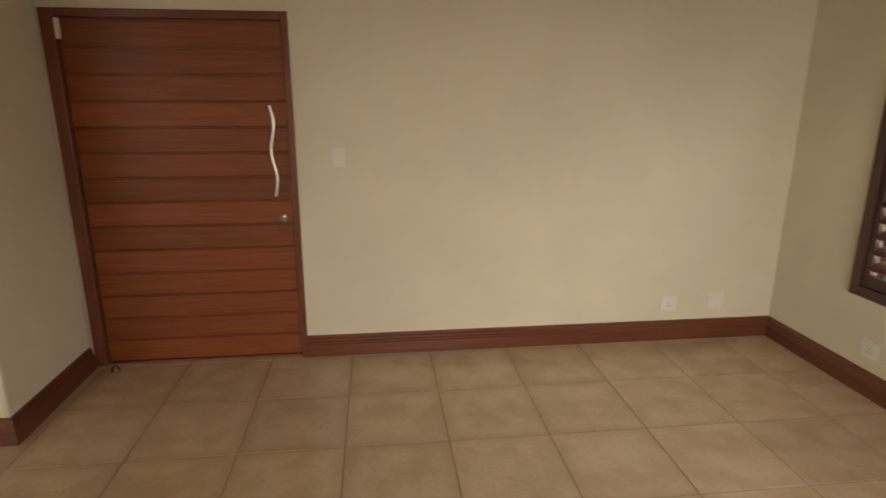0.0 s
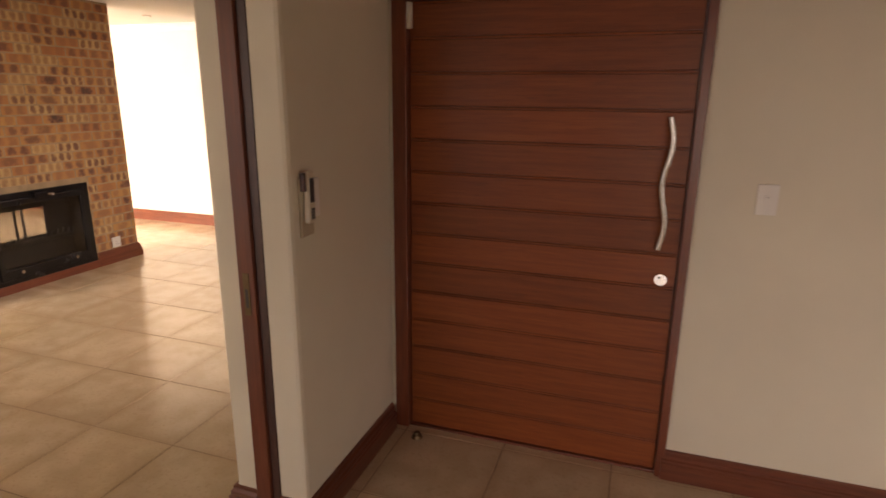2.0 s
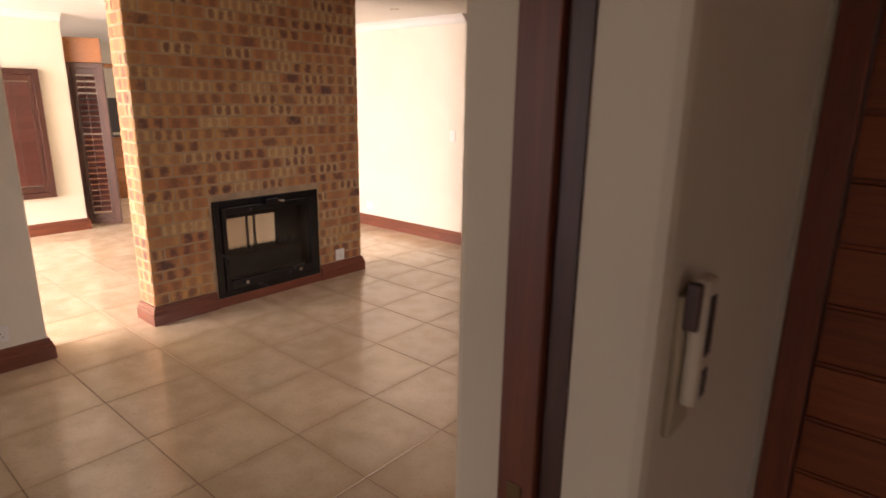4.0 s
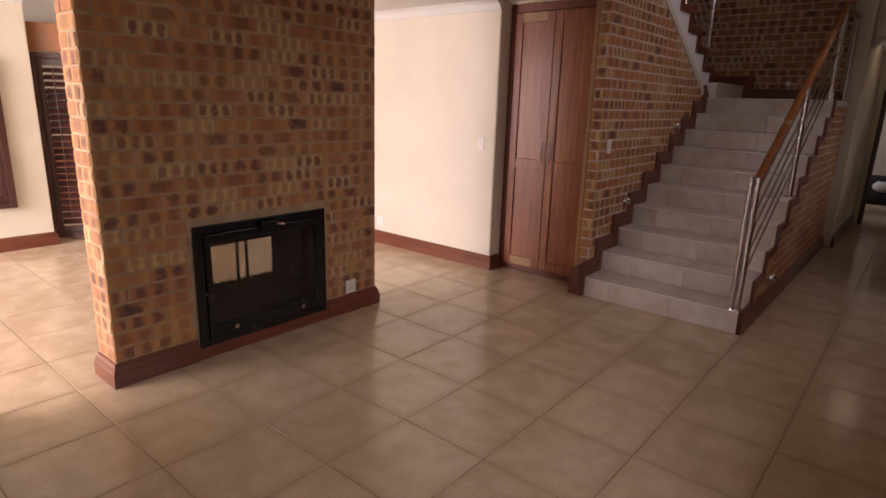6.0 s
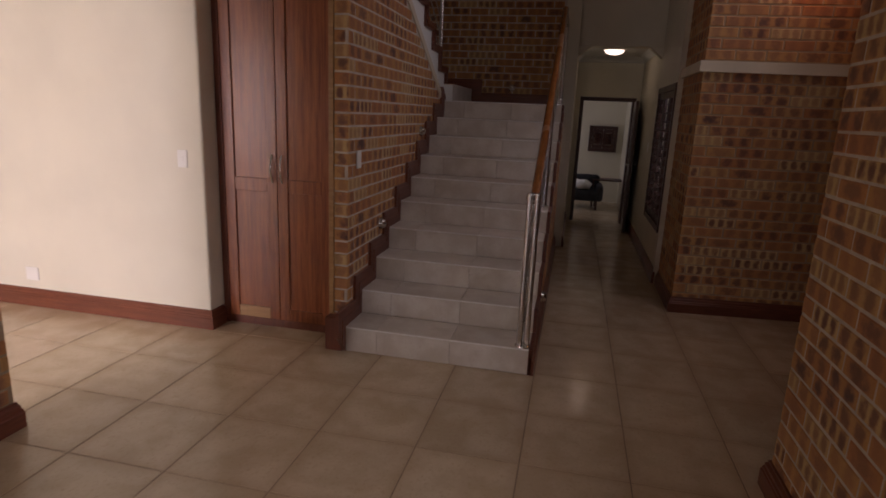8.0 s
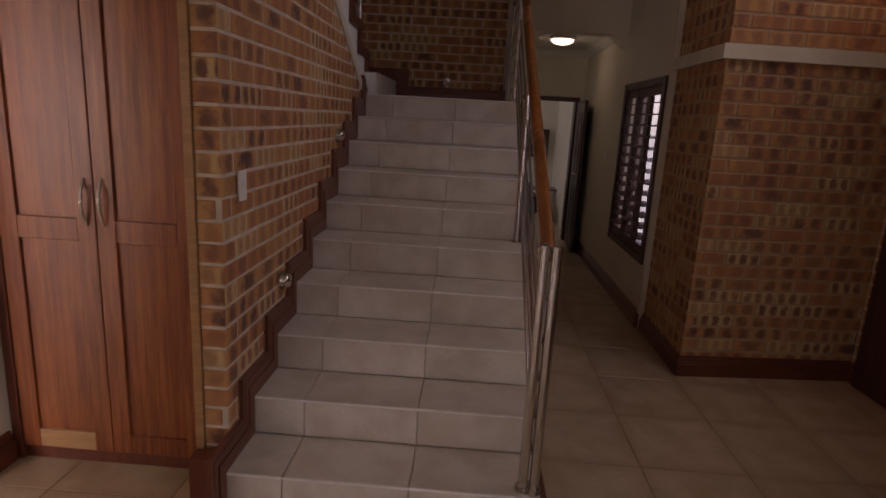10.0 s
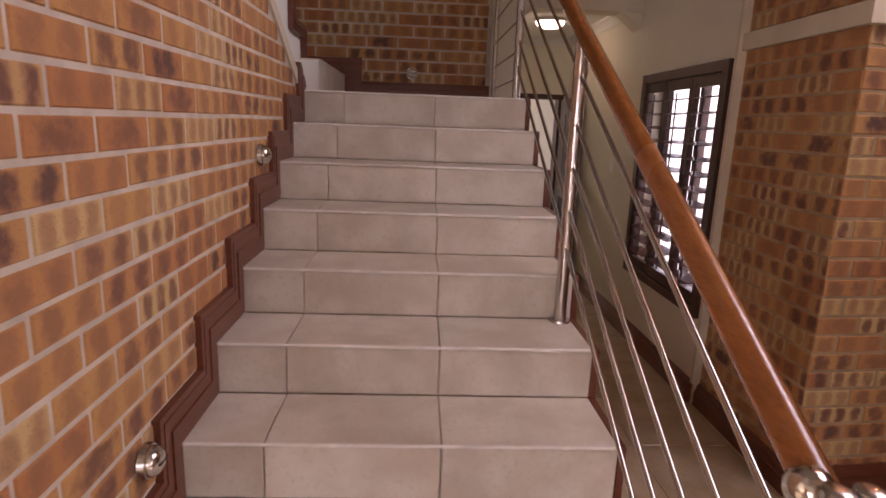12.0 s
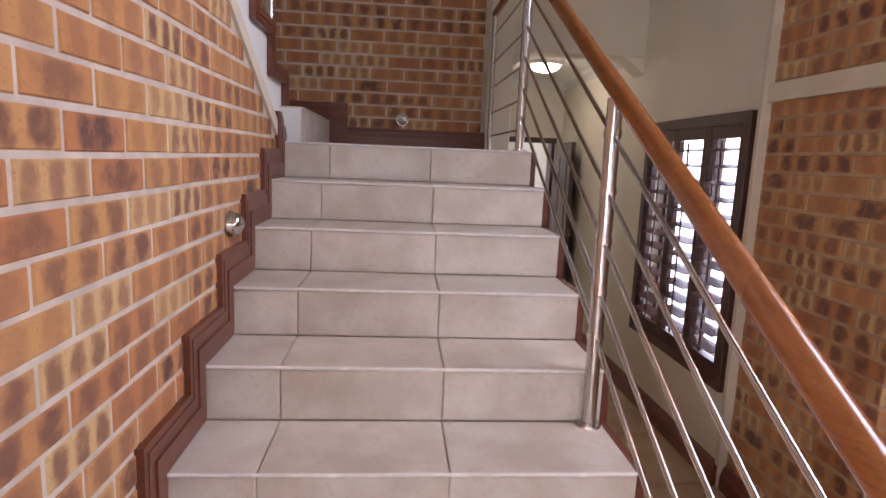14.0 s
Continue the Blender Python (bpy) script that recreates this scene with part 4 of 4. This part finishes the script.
def railing():
    ob = thing("stair_railing", (-3.215, 6.855, R), "steel stair railing with a round orange wooden handrail", "railing")
    inv = Matrix.Translation((3.215, -6.855, -R))

    def p(name, bm, mat, label="", smooth=True):
        bm.transform(inv)
        return part(name, bm, mat, ob, label, smooth)
    x, g = -3.215, R / T
    drops = (0.133, 0.302, 0.454, 0.612, 0.753)

    def rail_z(y):
        return 1.925 + g * (y - 8.315)
    # twin-tube newel
    for dx in (-0.022, 0.022):
        bm = bmesh.new()
        put_tube(bm, (x + dx, 6.855, R), (x + dx, 6.855, 1.165), 0.020, None, 18)
        put_ball(bm, (x + dx, 6.855, 1.165), 0.020, (1, 1, 0.3))
        post = p("newel_post", bm, STEEL)
    bm = bmesh.new()
    put_tube(bm, (x, 6.855, R), (x, 6.855, R + 0.008), 0.052, 0.050, 22)
    p("base_flange", bm, STEEL)
    bm = bmesh.new()
    put_ball(bm, (x - 0.02, 6.905, rail_z(6.905) + 0.012), 0.034)
    p("knuckle", bm, CHROME)
    for y, zb, zt in ((8.315, 5 * R, rail_z(8.315) - 0.03), (9.66, 10 * R, rail_z(9.66) - 0.03)):
        bm = bmesh.new()
        put_tube(bm, (x, y, zb), (x, y, zt), 0.0235, None, 18)
        p("post", bm, STEEL)
        bm = bmesh.new()
        put_tube(bm, (x, y, zb), (x, y, zb + 0.008), 0.042, 0.040, 22)
        p("base_flange", bm, STEEL)
        bm = bmesh.new()
        put_tube(bm, (x, y, zt), (x, y, zt + 0.04), 0.010, None, 10)
        p("rail_bracket", bm, STEEL)
    bm = bmesh.new()
    put_tube(bm, (x, 6.90, rail_z(6.90)), (x, 9.66, rail_z(9.66)), 0.029, None, 20)
    put_ball(bm, (x, 9.66, rail_z(9.66)), 0.029, (1, 1, 1), 18)
    p("handrail", bm, RAILWOOD, "orange-brown varnished wooden handrail")
    zt = rail_z(9.66)
    bm = bmesh.new()
    put_tube(bm, (x, 9.66, zt), (x, 10.74, zt), 0.024, None, 16)
    p("landing_handrail", bm, RAILWOOD, "dark wooden landing handrail")
    bm = bmesh.new()
    put_tube(bm, (x, 10.72, 10 * R), (x, 10.72, zt - 0.02), 0.017, None, 14)
    p("landing_post", bm, STEEL)
    for d in drops:
        bm = bmesh.new()
        put_tube(bm, (x - 0.002, 6.86, rail_z(6.86) - d), (x - 0.002, 9.66, rail_z(9.66) - d), 0.0075, None, 10)
        p("rod", bm, STEEL)
        bm = bmesh.new()
        put_tube(bm, (x, 9.66, zt - d * 1.1), (x, 10.72, zt - d * 1.1), 0.0065, None, 10)
        p("landing_rod", bm, STEEL)
        for y in (8.315, 9.66):
            bm = bmesh.new()
            put_tube(bm, (x, y - 0.0, rail_z(y) - d - 0.012), (x, y, rail_z(y) - d + 0.012), 0.0265, None, 16)
            p("rod_clamp", bm, CHROME)


railing()


def upper_railing():
    ob = thing("stair_railing", (-4.46, 9.5, 2.1), "steel railing rising along the upper flight", "railing")
    inv = Matrix.Translation((4.46, -9.5, -2.1))

    def p(name, bm, mat):
        bm.transform(inv)
        part(name, bm, mat, ob, smooth=True)
    for j in (0, 3, 6):
        y = 9.55 - j * T
        z = 1.925 + (j + 1) * R
        bm = bmesh.new()
        put_tube(bm, (-4.475, y, z), (-4.475, y, z + 1.0), 0.022)
        p("post", bm, STEEL)
    for d in (0.15, 0.30, 0.45, 0.6, 0.75):
        bm = bmesh.new()
        put_tube(bm, (-4.475, 9.55, 2.10 + d), (-4.475, 9.55 - 7 * T, 2.10 + d + 7 * R), 0.0075, None, 8)
        p("rod", bm, STEEL)
    bm = bmesh.new()
    put_tube(bm, (-4.475, 9.6, 3.09), (-4.475, 9.55 - 7 * T, 3.12 + 7 * R), 0.028, None, 16)
    p("handrail", bm, RAILWOOD)


upper_railing()


def cupboard():
    ob = tagged(new("cupboard"), "tall two-door walnut cupboard built in beside the stairs", "cupboard")
    ob.location = (-5.06, 7.06, 0)
    inv = Matrix.Translation((5.06, -7.06, 0))

    def p(name, bm, mat, label="", parent=None, smooth=False):
        bm.transform(inv)
        return part(name, bm, mat, parent or ob, label, smooth)
    x0, x1, top = -5.485, -4.565, 2.50
    for q in [(x0, x0 + 0.045, 7.03, 7.6, 0, top), (x1 - 0.045, x1, 7.03, 7.6, 0, top), (x0 + 0.045, x1 - 0.045, 7.04, 7.6, 2.43, top), (x0 + 0.045, x1 - 0.045, 7.05, 7.6, 0, 0.06), (x0 + 0.045, x1 - 0.045, 7.55, 7.6, 0.06, 2.43)]:
        p("carcass_board", solid([q], 0.003), MAHOGANY_Z)
    mid = (x0 + x1) / 2
    for side, a, b in ((-1, x0 + 0.048, mid - 0.002), (1, mid + 0.002, x1 - 0.048)):
        zb, zt, f, rail = 0.065, 2.425, 0.078, (1.02, 1.115)
        d = p("door", solid([(a, a + f, 7.035, 7.06, zb, zt), (b - f, b, 7.035, 7.06, zb, zt), (a + f, b - f, 7.036, 7.06, rail[0], rail[1])], 0.003), CUPWOOD)
        inv2 = None
        for z0, z1 in ((zb, zb + 0.085), (zt - 0.085, zt)):
            q = solid([(a + f, b - f, 7.036, 7.06, z0, z1)], 0.003)
            q.transform(inv)
            part("door_rail", q, CUPPALE if side < 0 else CUPWOOD, d, "pale sapwood rail" if side < 0 else "")
        for z0, z1 in ((zb + 0.085, rail[0]), (rail[1], zt - 0.085)):
            q = solid([(a + f, b - f, 7.048, 7.056, z0, z1)])
            q.transform(inv)
            part("panel", q, CUPWOOD, d)
        hx = b - 0.035 if side < 0 else a + 0.035
        q = bmesh.new()
        pts = [Vector((hx, 7.035 - 0.030 * math.sin(math.pi * t), 1.09 + 0.19 * t)) for t in [i / 10 for i in range(11)]]
        for u, v in zip(pts, pts[1:]):
            put_tube(q, u, v + (v - u) * 0.08, 0.006, None, 10)
        q.transform(inv)
        part("handle", q, STEEL, d, "bowed steel handle", True)
    p("edge_trim", solid([(x1 + 0.001, x1 + 0.036, 6.868, 7.05, 0.14, top)], 0.003), CUPPALE, "pale wooden edge strip")


cupboard()
structure("wall_cupboard_head", [(-5.49, -4.62, 7.0, 7.2, 2.50, 2.56)], CREAM, "cream plaster strip above the cupboard")

# ---- things: corridor, bedroom, alcove ----


def room_door(name, at, ang, w, h, label):
    ob = tagged(new(name), label, "door", kind="structure")
    ob.matrix_basis = pose(*at, 0, 0, ang)
    part("leaf", solid([(0, w, 0, 0.04, 0.008, h)], 0.003), SHUTTER, ob)
    for z0, z1 in ((0.2, 0.85), (1.0, h - 0.15)):
        for x0, x1 in ((0.12, w / 2 - 0.04), (w / 2 + 0.04, w - 0.12)):
            part("panel", solid([(x0, x1, -0.008, 0.048, z0, z1)], 0.006), SHUTTER, ob)
    bm = bmesh.new()
    for s in (-1, 1):
        y = 0.02 + s * 0.06
        put_tube(bm, (w - 0.07, 0.02, 1.0), (w - 0.07, y, 1.0), 0.009)
        put_tube(bm, (w - 0.07, y, 1.0), (w - 0.18, y, 1.0), 0.009)
    part("lever_handle", bm, STEEL, ob, "steel lever handle", True)
    return ob


frame_ob = tagged(new("door_bedroom_frame"), "dark wooden frame round the bedroom doorway", "door frame", kind="structure")
part("jamb", solid([(-2.98, -2.925, 12.885, 13.06, 0, 1.96)], 0.003), SHUTTER, frame_ob)
part("jamb", solid([(-2.195, -2.14, 12.885, 13.06, 0, 1.96)], 0.003), SHUTTER, frame_ob)
part("head", solid([(-2.925, -2.195, 12.886, 13.06, 1.905, 1.96)], 0.003), SHUTTER, frame_ob)
room_door("door_bedroom", (-2.17, 12.87, 0), -93, 0.78, 1.90, "dark wooden bedroom door standing open against the corridor wall")
room_door("door_alcove", (-0.905, 8.45, 0), -90, 0.95, 2.02, "dark panelled wooden door in the brick alcove")
structure("trim_alcove_door", [(-0.90, -0.861, 8.45, 8.53, 0, 2.03), (-0.90, -0.861, 7.42, 7.5, 0, 2.03)], SHUTTER, "dark door trim in the alcove")


def ceiling_lamp(at):
    ob = thing("ceiling_light", at, "round frosted ceiling light, switched on", "ceiling light")
    bm = bmesh.new()
    put_tube(bm, (0, 0, 0), (0, 0, -0.03), 0.15, 0.145, 28)
    part("rim", bm, PLASTIC, ob, smooth=True)
    bm = bmesh.new()
    put_ball(bm, (0, 0, -0.03), 0.13, (1, 1, 0.45), 24)
    part("diffuser", bm, GLOW, ob, "glowing frosted glass", True)
    data = bpy.data.lights.new("ceiling_light_bulb", "POINT")
    data.energy, data.color, data.shadow_soft_size = 0.8, (1.0, 0.85, 0.6), 0.1
    new("ceiling_light_bulb", data).location = (at[0], at[1], at[2] - 0.16)


ceiling_lamp((-2.60, 11.75, 2.56))


def wall_lamp():
    ob = thing("wall_lamp", (-1.35, 8.55, 3.05), "small warm uplighter on the brick bay", "wall lamp")
    bm = bmesh.new()
    put_tube(bm, (0, -0.06, -0.06), (0, -0.06, 0.06), 0.035, 0.055, 18)
    part("shade", bm, BRASS, ob, smooth=True)
    part("bracket", solid([(-0.012, 0.012, -0.06, 0.02, -0.03, -0.005)], 0.002), BRASS, ob)
    data = bpy.data.lights.new("wall_lamp_bulb", "POINT")
    data.energy, data.color, data.shadow_soft_size = 6, (1.0, 0.42, 0.16), 0.03
    new("wall_lamp_bulb", data).location = (-1.35, 8.43, 2.86)


wall_lamp()


def downlight(x, y):
    ob = thing("downlight", (x, y, LOW), "small round recessed ceiling downlight", "downlight", "downlights in the ceiling")
    bm = bmesh.new()
    put_tube(bm, (0, 0, 0.0), (0, 0, -0.006), 0.045, 0.042, 22)
    part("rim", bm, CHROME, ob, smooth=True)
    bm = bmesh.new()
    put_tube(bm, (0, 0, -0.006), (0, 0, -0.0085), 0.028, 0.026, 18)
    part("lens", bm, PAPER, ob, smooth=True)


for xy in ((-5.9, 6.2), (-7.9, 3.6), (-7.3, 3.9), (-8.3, 5.6), (-7.0, 5.6)):
    downlight(*xy)


def louvre_door():
    """Folded louvred door at the lounge's edge."""
    ob = shutter_window("door_louvre", (-9.60, 4.30, 0.02), 60, 0.41, 1.98, 1, "dark louvred folding door under an orange wooden transom", 24, 40, False)
    part("transom", solid([(0, 0.41, -0.02, 0.03, 1.985, 2.27)], 0.004), RAILWOOD, ob, "orange wooden transom panel")


louvre_door()


def drawers():
    ob = thing("drawer_unit", (-11.7, 5.3, 0), "tall orange wooden wall unit with drawers", "cabinet")
    part("body", solid([(-0.3, 0.3, -0.6, 0.6, 0, 0.95)], 0.006), RAILWOOD, ob)
    part("top", solid([(-0.32, 0.33, -0.63, 0.63, 0.95, 0.98)], 0.006), RAILWOOD, ob)
    for i in range(4):
        d = part("drawer", solid([(0.30, 0.318, -0.56, -0.02, 0.08 + i * 0.21, 0.27 + i * 0.21), (0.30, 0.318, 0.02, 0.56, 0.08 + i * 0.21, 0.27 + i * 0.21)], 0.004), RAILWOOD, ob)
        for hy in (-0.29, 0.29):
            part("handle", solid([(0.318, 0.34, hy - 0.07, hy + 0.07, 0.17 + i * 0.21, 0.182 + i * 0.21)], 0.003), STEEL, d)
    part("upper_frame", solid([(-0.3, 0.1, -0.6, -0.55, 0.98, 2.1), (-0.3, 0.1, 0.55, 0.6, 0.98, 2.1), (-0.3, 0.1, -0.55, 0.55, 2.04, 2.1)], 0.005), RAILWOOD, ob)
    tv = thing("television", (-11.62, 5.45, 0.98), "black flat television on the wooden unit", "television")
    part("screen", solid([(-0.03, 0.03, -0.45, 0.45, 0.06, 0.6)], 0.008), DARK, tv)
    part("stand", solid([(-0.09, 0.09, -0.16, 0.16, 0, 0.015), (-0.02, 0.02, -0.04, 0.04, 0.015, 0.08)], 0.004), DARK, tv)


drawers()


def bedroom_things():
    ob = thing("armchair", (-2.80, 14.4, 0), "dark cloth armchair with clothes heaped on it", "armchair")
    part("seat", solid([(-0.32, 0.32, -0.3, 0.3, 0.16, 0.36)], 0.06), CLOTH, ob)
    part("backrest", solid([(-0.32, 0.32, 0.2, 0.36, 0.30, 0.60)], 0.06), CLOTH, ob)
    for s in (-1, 1):
        part("armrest", solid([(s * 0.32 - 0.06, s * 0.32 + 0.06, -0.3, 0.3, 0.16, 0.46)], 0.05), CLOTH, ob)
        for q in (-0.24, 0.24):
            part("leg", solid([(s * 0.27 - 0.02, s * 0.27 + 0.02, q - 0.02, q + 0.02, 0, 0.17)], 0.003), SHUTTER, ob)
    bm = bmesh.new()
    bmesh.ops.create_icosphere(bm, subdivisions=4, radius=0.2, matrix=Matrix.LocRotScale((-2.80, 14.27, 0.44), None, (0.9, 0.8, 0.5)))
    for v in bm.verts:
        v.co += Vector(noise.noise_vector(v.co * 7)) * 0.05
        v.co.z = max(v.co.z, 0.355)
    tagged(linked("clothes", bm, PAPER, True), "heap of pale clothes on the armchair", "clothes")
    t = thing("side_table", (-2.32, 14.75, 0), "low dark side table with thin legs", "table")
    part("tabletop", solid([(-0.3, 0.3, -0.2, 0.2, 0.50, 0.525)], 0.004), SHUTTER, t)
    for sx in (-0.27, 0.27):
        for sy in (-0.17, 0.17):
            part("leg", solid([(sx - 0.012, sx + 0.012, sy - 0.012, sy + 0.012, 0, 0.5)], 0.002), SHUTTER, t)


bedroom_things()

# outside the corridor window
structure("backdrop_garden_wall", [(2.2, 2.4, 3.6, 20, -0.17, 2.0)], GARDEN_WALL, "cream garden wall outside")
rng = random.Random(5)
for cx, cy in ((0.9, 11.9), (1.3, 12.7), (0.8, 13.4)):
    sh = thing("shrub", (cx, cy, -0.17), "green leafy garden shrub outside the window", "shrub")
    bm, st = bmesh.new(), bmesh.new()
    for i in range(7):
        put_tube(st, (0, 0, 0), (rng.uniform(-0.3, 0.3), rng.uniform(-0.3, 0.3), rng.uniform(0.6, 1.1)), 0.015, 0.005, 6)
    for i in range(520):
        c = Vector((rng.gauss(0, 0.24), rng.gauss(0, 0.24), 0.85 + rng.gauss(0, 0.26)))
        m = Matrix.LocRotScale(c, Euler((rng.uniform(0, 6), rng.uniform(0, 6), rng.uniform(0, 6))), (rng.uniform(0.6, 1.3),) * 3)
        q = [bm.verts.new(m @ Vector(v)) for v in ((0, 0, 0), (0.022, 0.035, 0.006), (0, 0.085, 0), (-0.022, 0.035, 0.006))]
        bm.faces.new(q)
    part("stems", st, SHUTTER, sh)
    part("leaves", bm, LEAF, sh)

# ---- bricks ----


def fire_spans(z):
    return [(0.0, 0.47), (1.485, 1.99)] if z < 0.875 else [(0.0, 1.99)]


lay_bricks(fire_wall, (CH[1], 3.41, 0), (0, 1, 0), fire_spans, 0.062, LOW, 300, seed=2)
lay_bricks(fire_wall, (CH[0], 3.41, 0), (1, 0, 0), lambda z: [(0.0, 0.23)], 0.062, LOW, 0, seed=3)
lay_bricks(fire_wall, (CH[1], 5.40, 0), (-1, 0, 0), lambda z: [(0.0, 0.23)], 0.062, LOW, 0, seed=4)
lay_bricks(fire_wall, (CH[0], 5.40, 0), (0, -1, 0), fire_spans, 0.062, LOW, 0, seed=5)


def string_spans(z):
    hi = min(2.73, 9.62 - (z + 0.05 - 1.71) / SLOPE - 6.88, (z / R + 1.4) * T)
    return [(0.0, hi)] if hi > 0.05 else []


lay_bricks(string_wall, (-4.432, 6.88, 0), (0, 1, 0), string_spans, 0.08, 3.3, 300, seed=6)
lay_bricks(string_wall, (-4.527, 6.88, 0), (1, 0, 0), lambda z: [(0.0, 0.095)], 0.08, 3.1, 60, seed=7)
lay_bricks(back_wall, (-5.8, BACK, 0), (1, 0, 0), lambda z: [(0.0, 2.53)], 1.80, HIGH, 240, seed=8, near=lambda s, z: s > 1.2 and z < 3.4)
side = math.hypot(1.19, 0.12)
lay_bricks(bay_wall, (-2.05, 8.5, 0), (1.19, 0.12, 0), lambda z: [(0.0, side)], 0.10, HIGH, 130, seed=9, near=lambda s, z: z < 2.0)
lay_bricks(bay_wall, (-2.05, 9.36, 0), (0, -1, 0), lambda z: [(0.0, 0.86)], 0.10, HIGH, 110, seed=10, near=lambda s, z: z < 2.3)
lay_bricks(bpy.data.objects["wall_alcove_east"], (-0.86, 8.61, 0), (0, -1, 0), lambda z: [(0.0, 0.08), (1.20, 2.65)] if z < 2.03 else ([(0.0, 0.3), (2.13, 2.65)] if 3.08 < z < 4.52 else [(0.0, 2.65)]), 0.10, HIGH, 0, seed=11)
lay_bricks(pier_wall, (-1.99, 5.95, 0), (0, -1, 0), lambda z: [(0.0, 0.895)] if z < 2.03 else [(0.0, 2.4)], 0.10, HIGH, 110, seed=12, near=lambda s, z: z < 2.2)
lay_bricks(pier_wall, (-1.77, 5.95, 0), (-1, 0, 0), lambda z: [(0.0, 0.22)], 0.10, HIGH, 0, seed=13)


def outer_spans(z):
    lo = max(0.0, (z + 0.06) / R * T - 0.05)
    return [(lo, 3.95)] if lo < 3.9 else []


lay_bricks(stairs, (XR, Y0, 0), (0, 1, 0), outer_spans, 0.10, 1.70, 120, proud=0.008, seed=14)

# ---- floor tiles ----
PITCH, JOINT = 0.515, 0.005
far_v, far_f, count = [], [], 0
bm = bmesh.new()
put_box(bm, -PITCH / 2 + JOINT / 2, PITCH / 2 - JOINT / 2, -PITCH / 2 + JOINT / 2, PITCH / 2 - JOINT / 2, -0.008, 0, 0.002, 1)
tile_me = bpy.data.meshes.new("floor_tile")
bm.to_mesh(tile_me)
bm.free()
tile_me.materials.append(TILE)
rng = random.Random(3)
for i in range(-19, 13):
    for j in range(-11, 26):
        cx, cy = -3.64 + (i + 0.5) * PITCH, 2.72 + (j + 0.5) * PITCH
        if not (-13.2 < cx < 3.2 and -2.6 < cy < 15.5) or (XL < cx < XR - 0.1 and cy > 7.1):
            continue
        if count < 300 and -6.2 < cx < 1.4 and 0.6 < cy < 10.0:
            count += 1
            ob = new("floor_tile", tile_me)
            ob.parent = floor
            ob.location = (cx, cy, rng.uniform(-0.0004, 0.0004))
        else:
            base = len(far_v)
            h, q = PITCH / 2 - JOINT / 2, PITCH / 2 - JOINT / 2 - 0.002
            for r, z in ((h, -0.0035), (q, 0.0)):
                far_v += [(cx - r, cy - r, z), (cx + r, cy - r, z), (cx + r, cy + r, z), (cx - r, cy + r, z)]
            far_f.append([base + 4, base + 5, base + 6, base + 7])
            for k in range(4):
                k2 = (k + 1) % 4
                far_f.append([base + k, base + k2, base + 4 + k2, base + 4 + k])
me = bpy.data.meshes.new("floor_tiles_far")
me.from_pydata(far_v, [], far_f)
me.materials.append(TILES)
ob = new("floor_tiles_far", me)
ob.parent = floor
tagged(ob, kind="stuff")
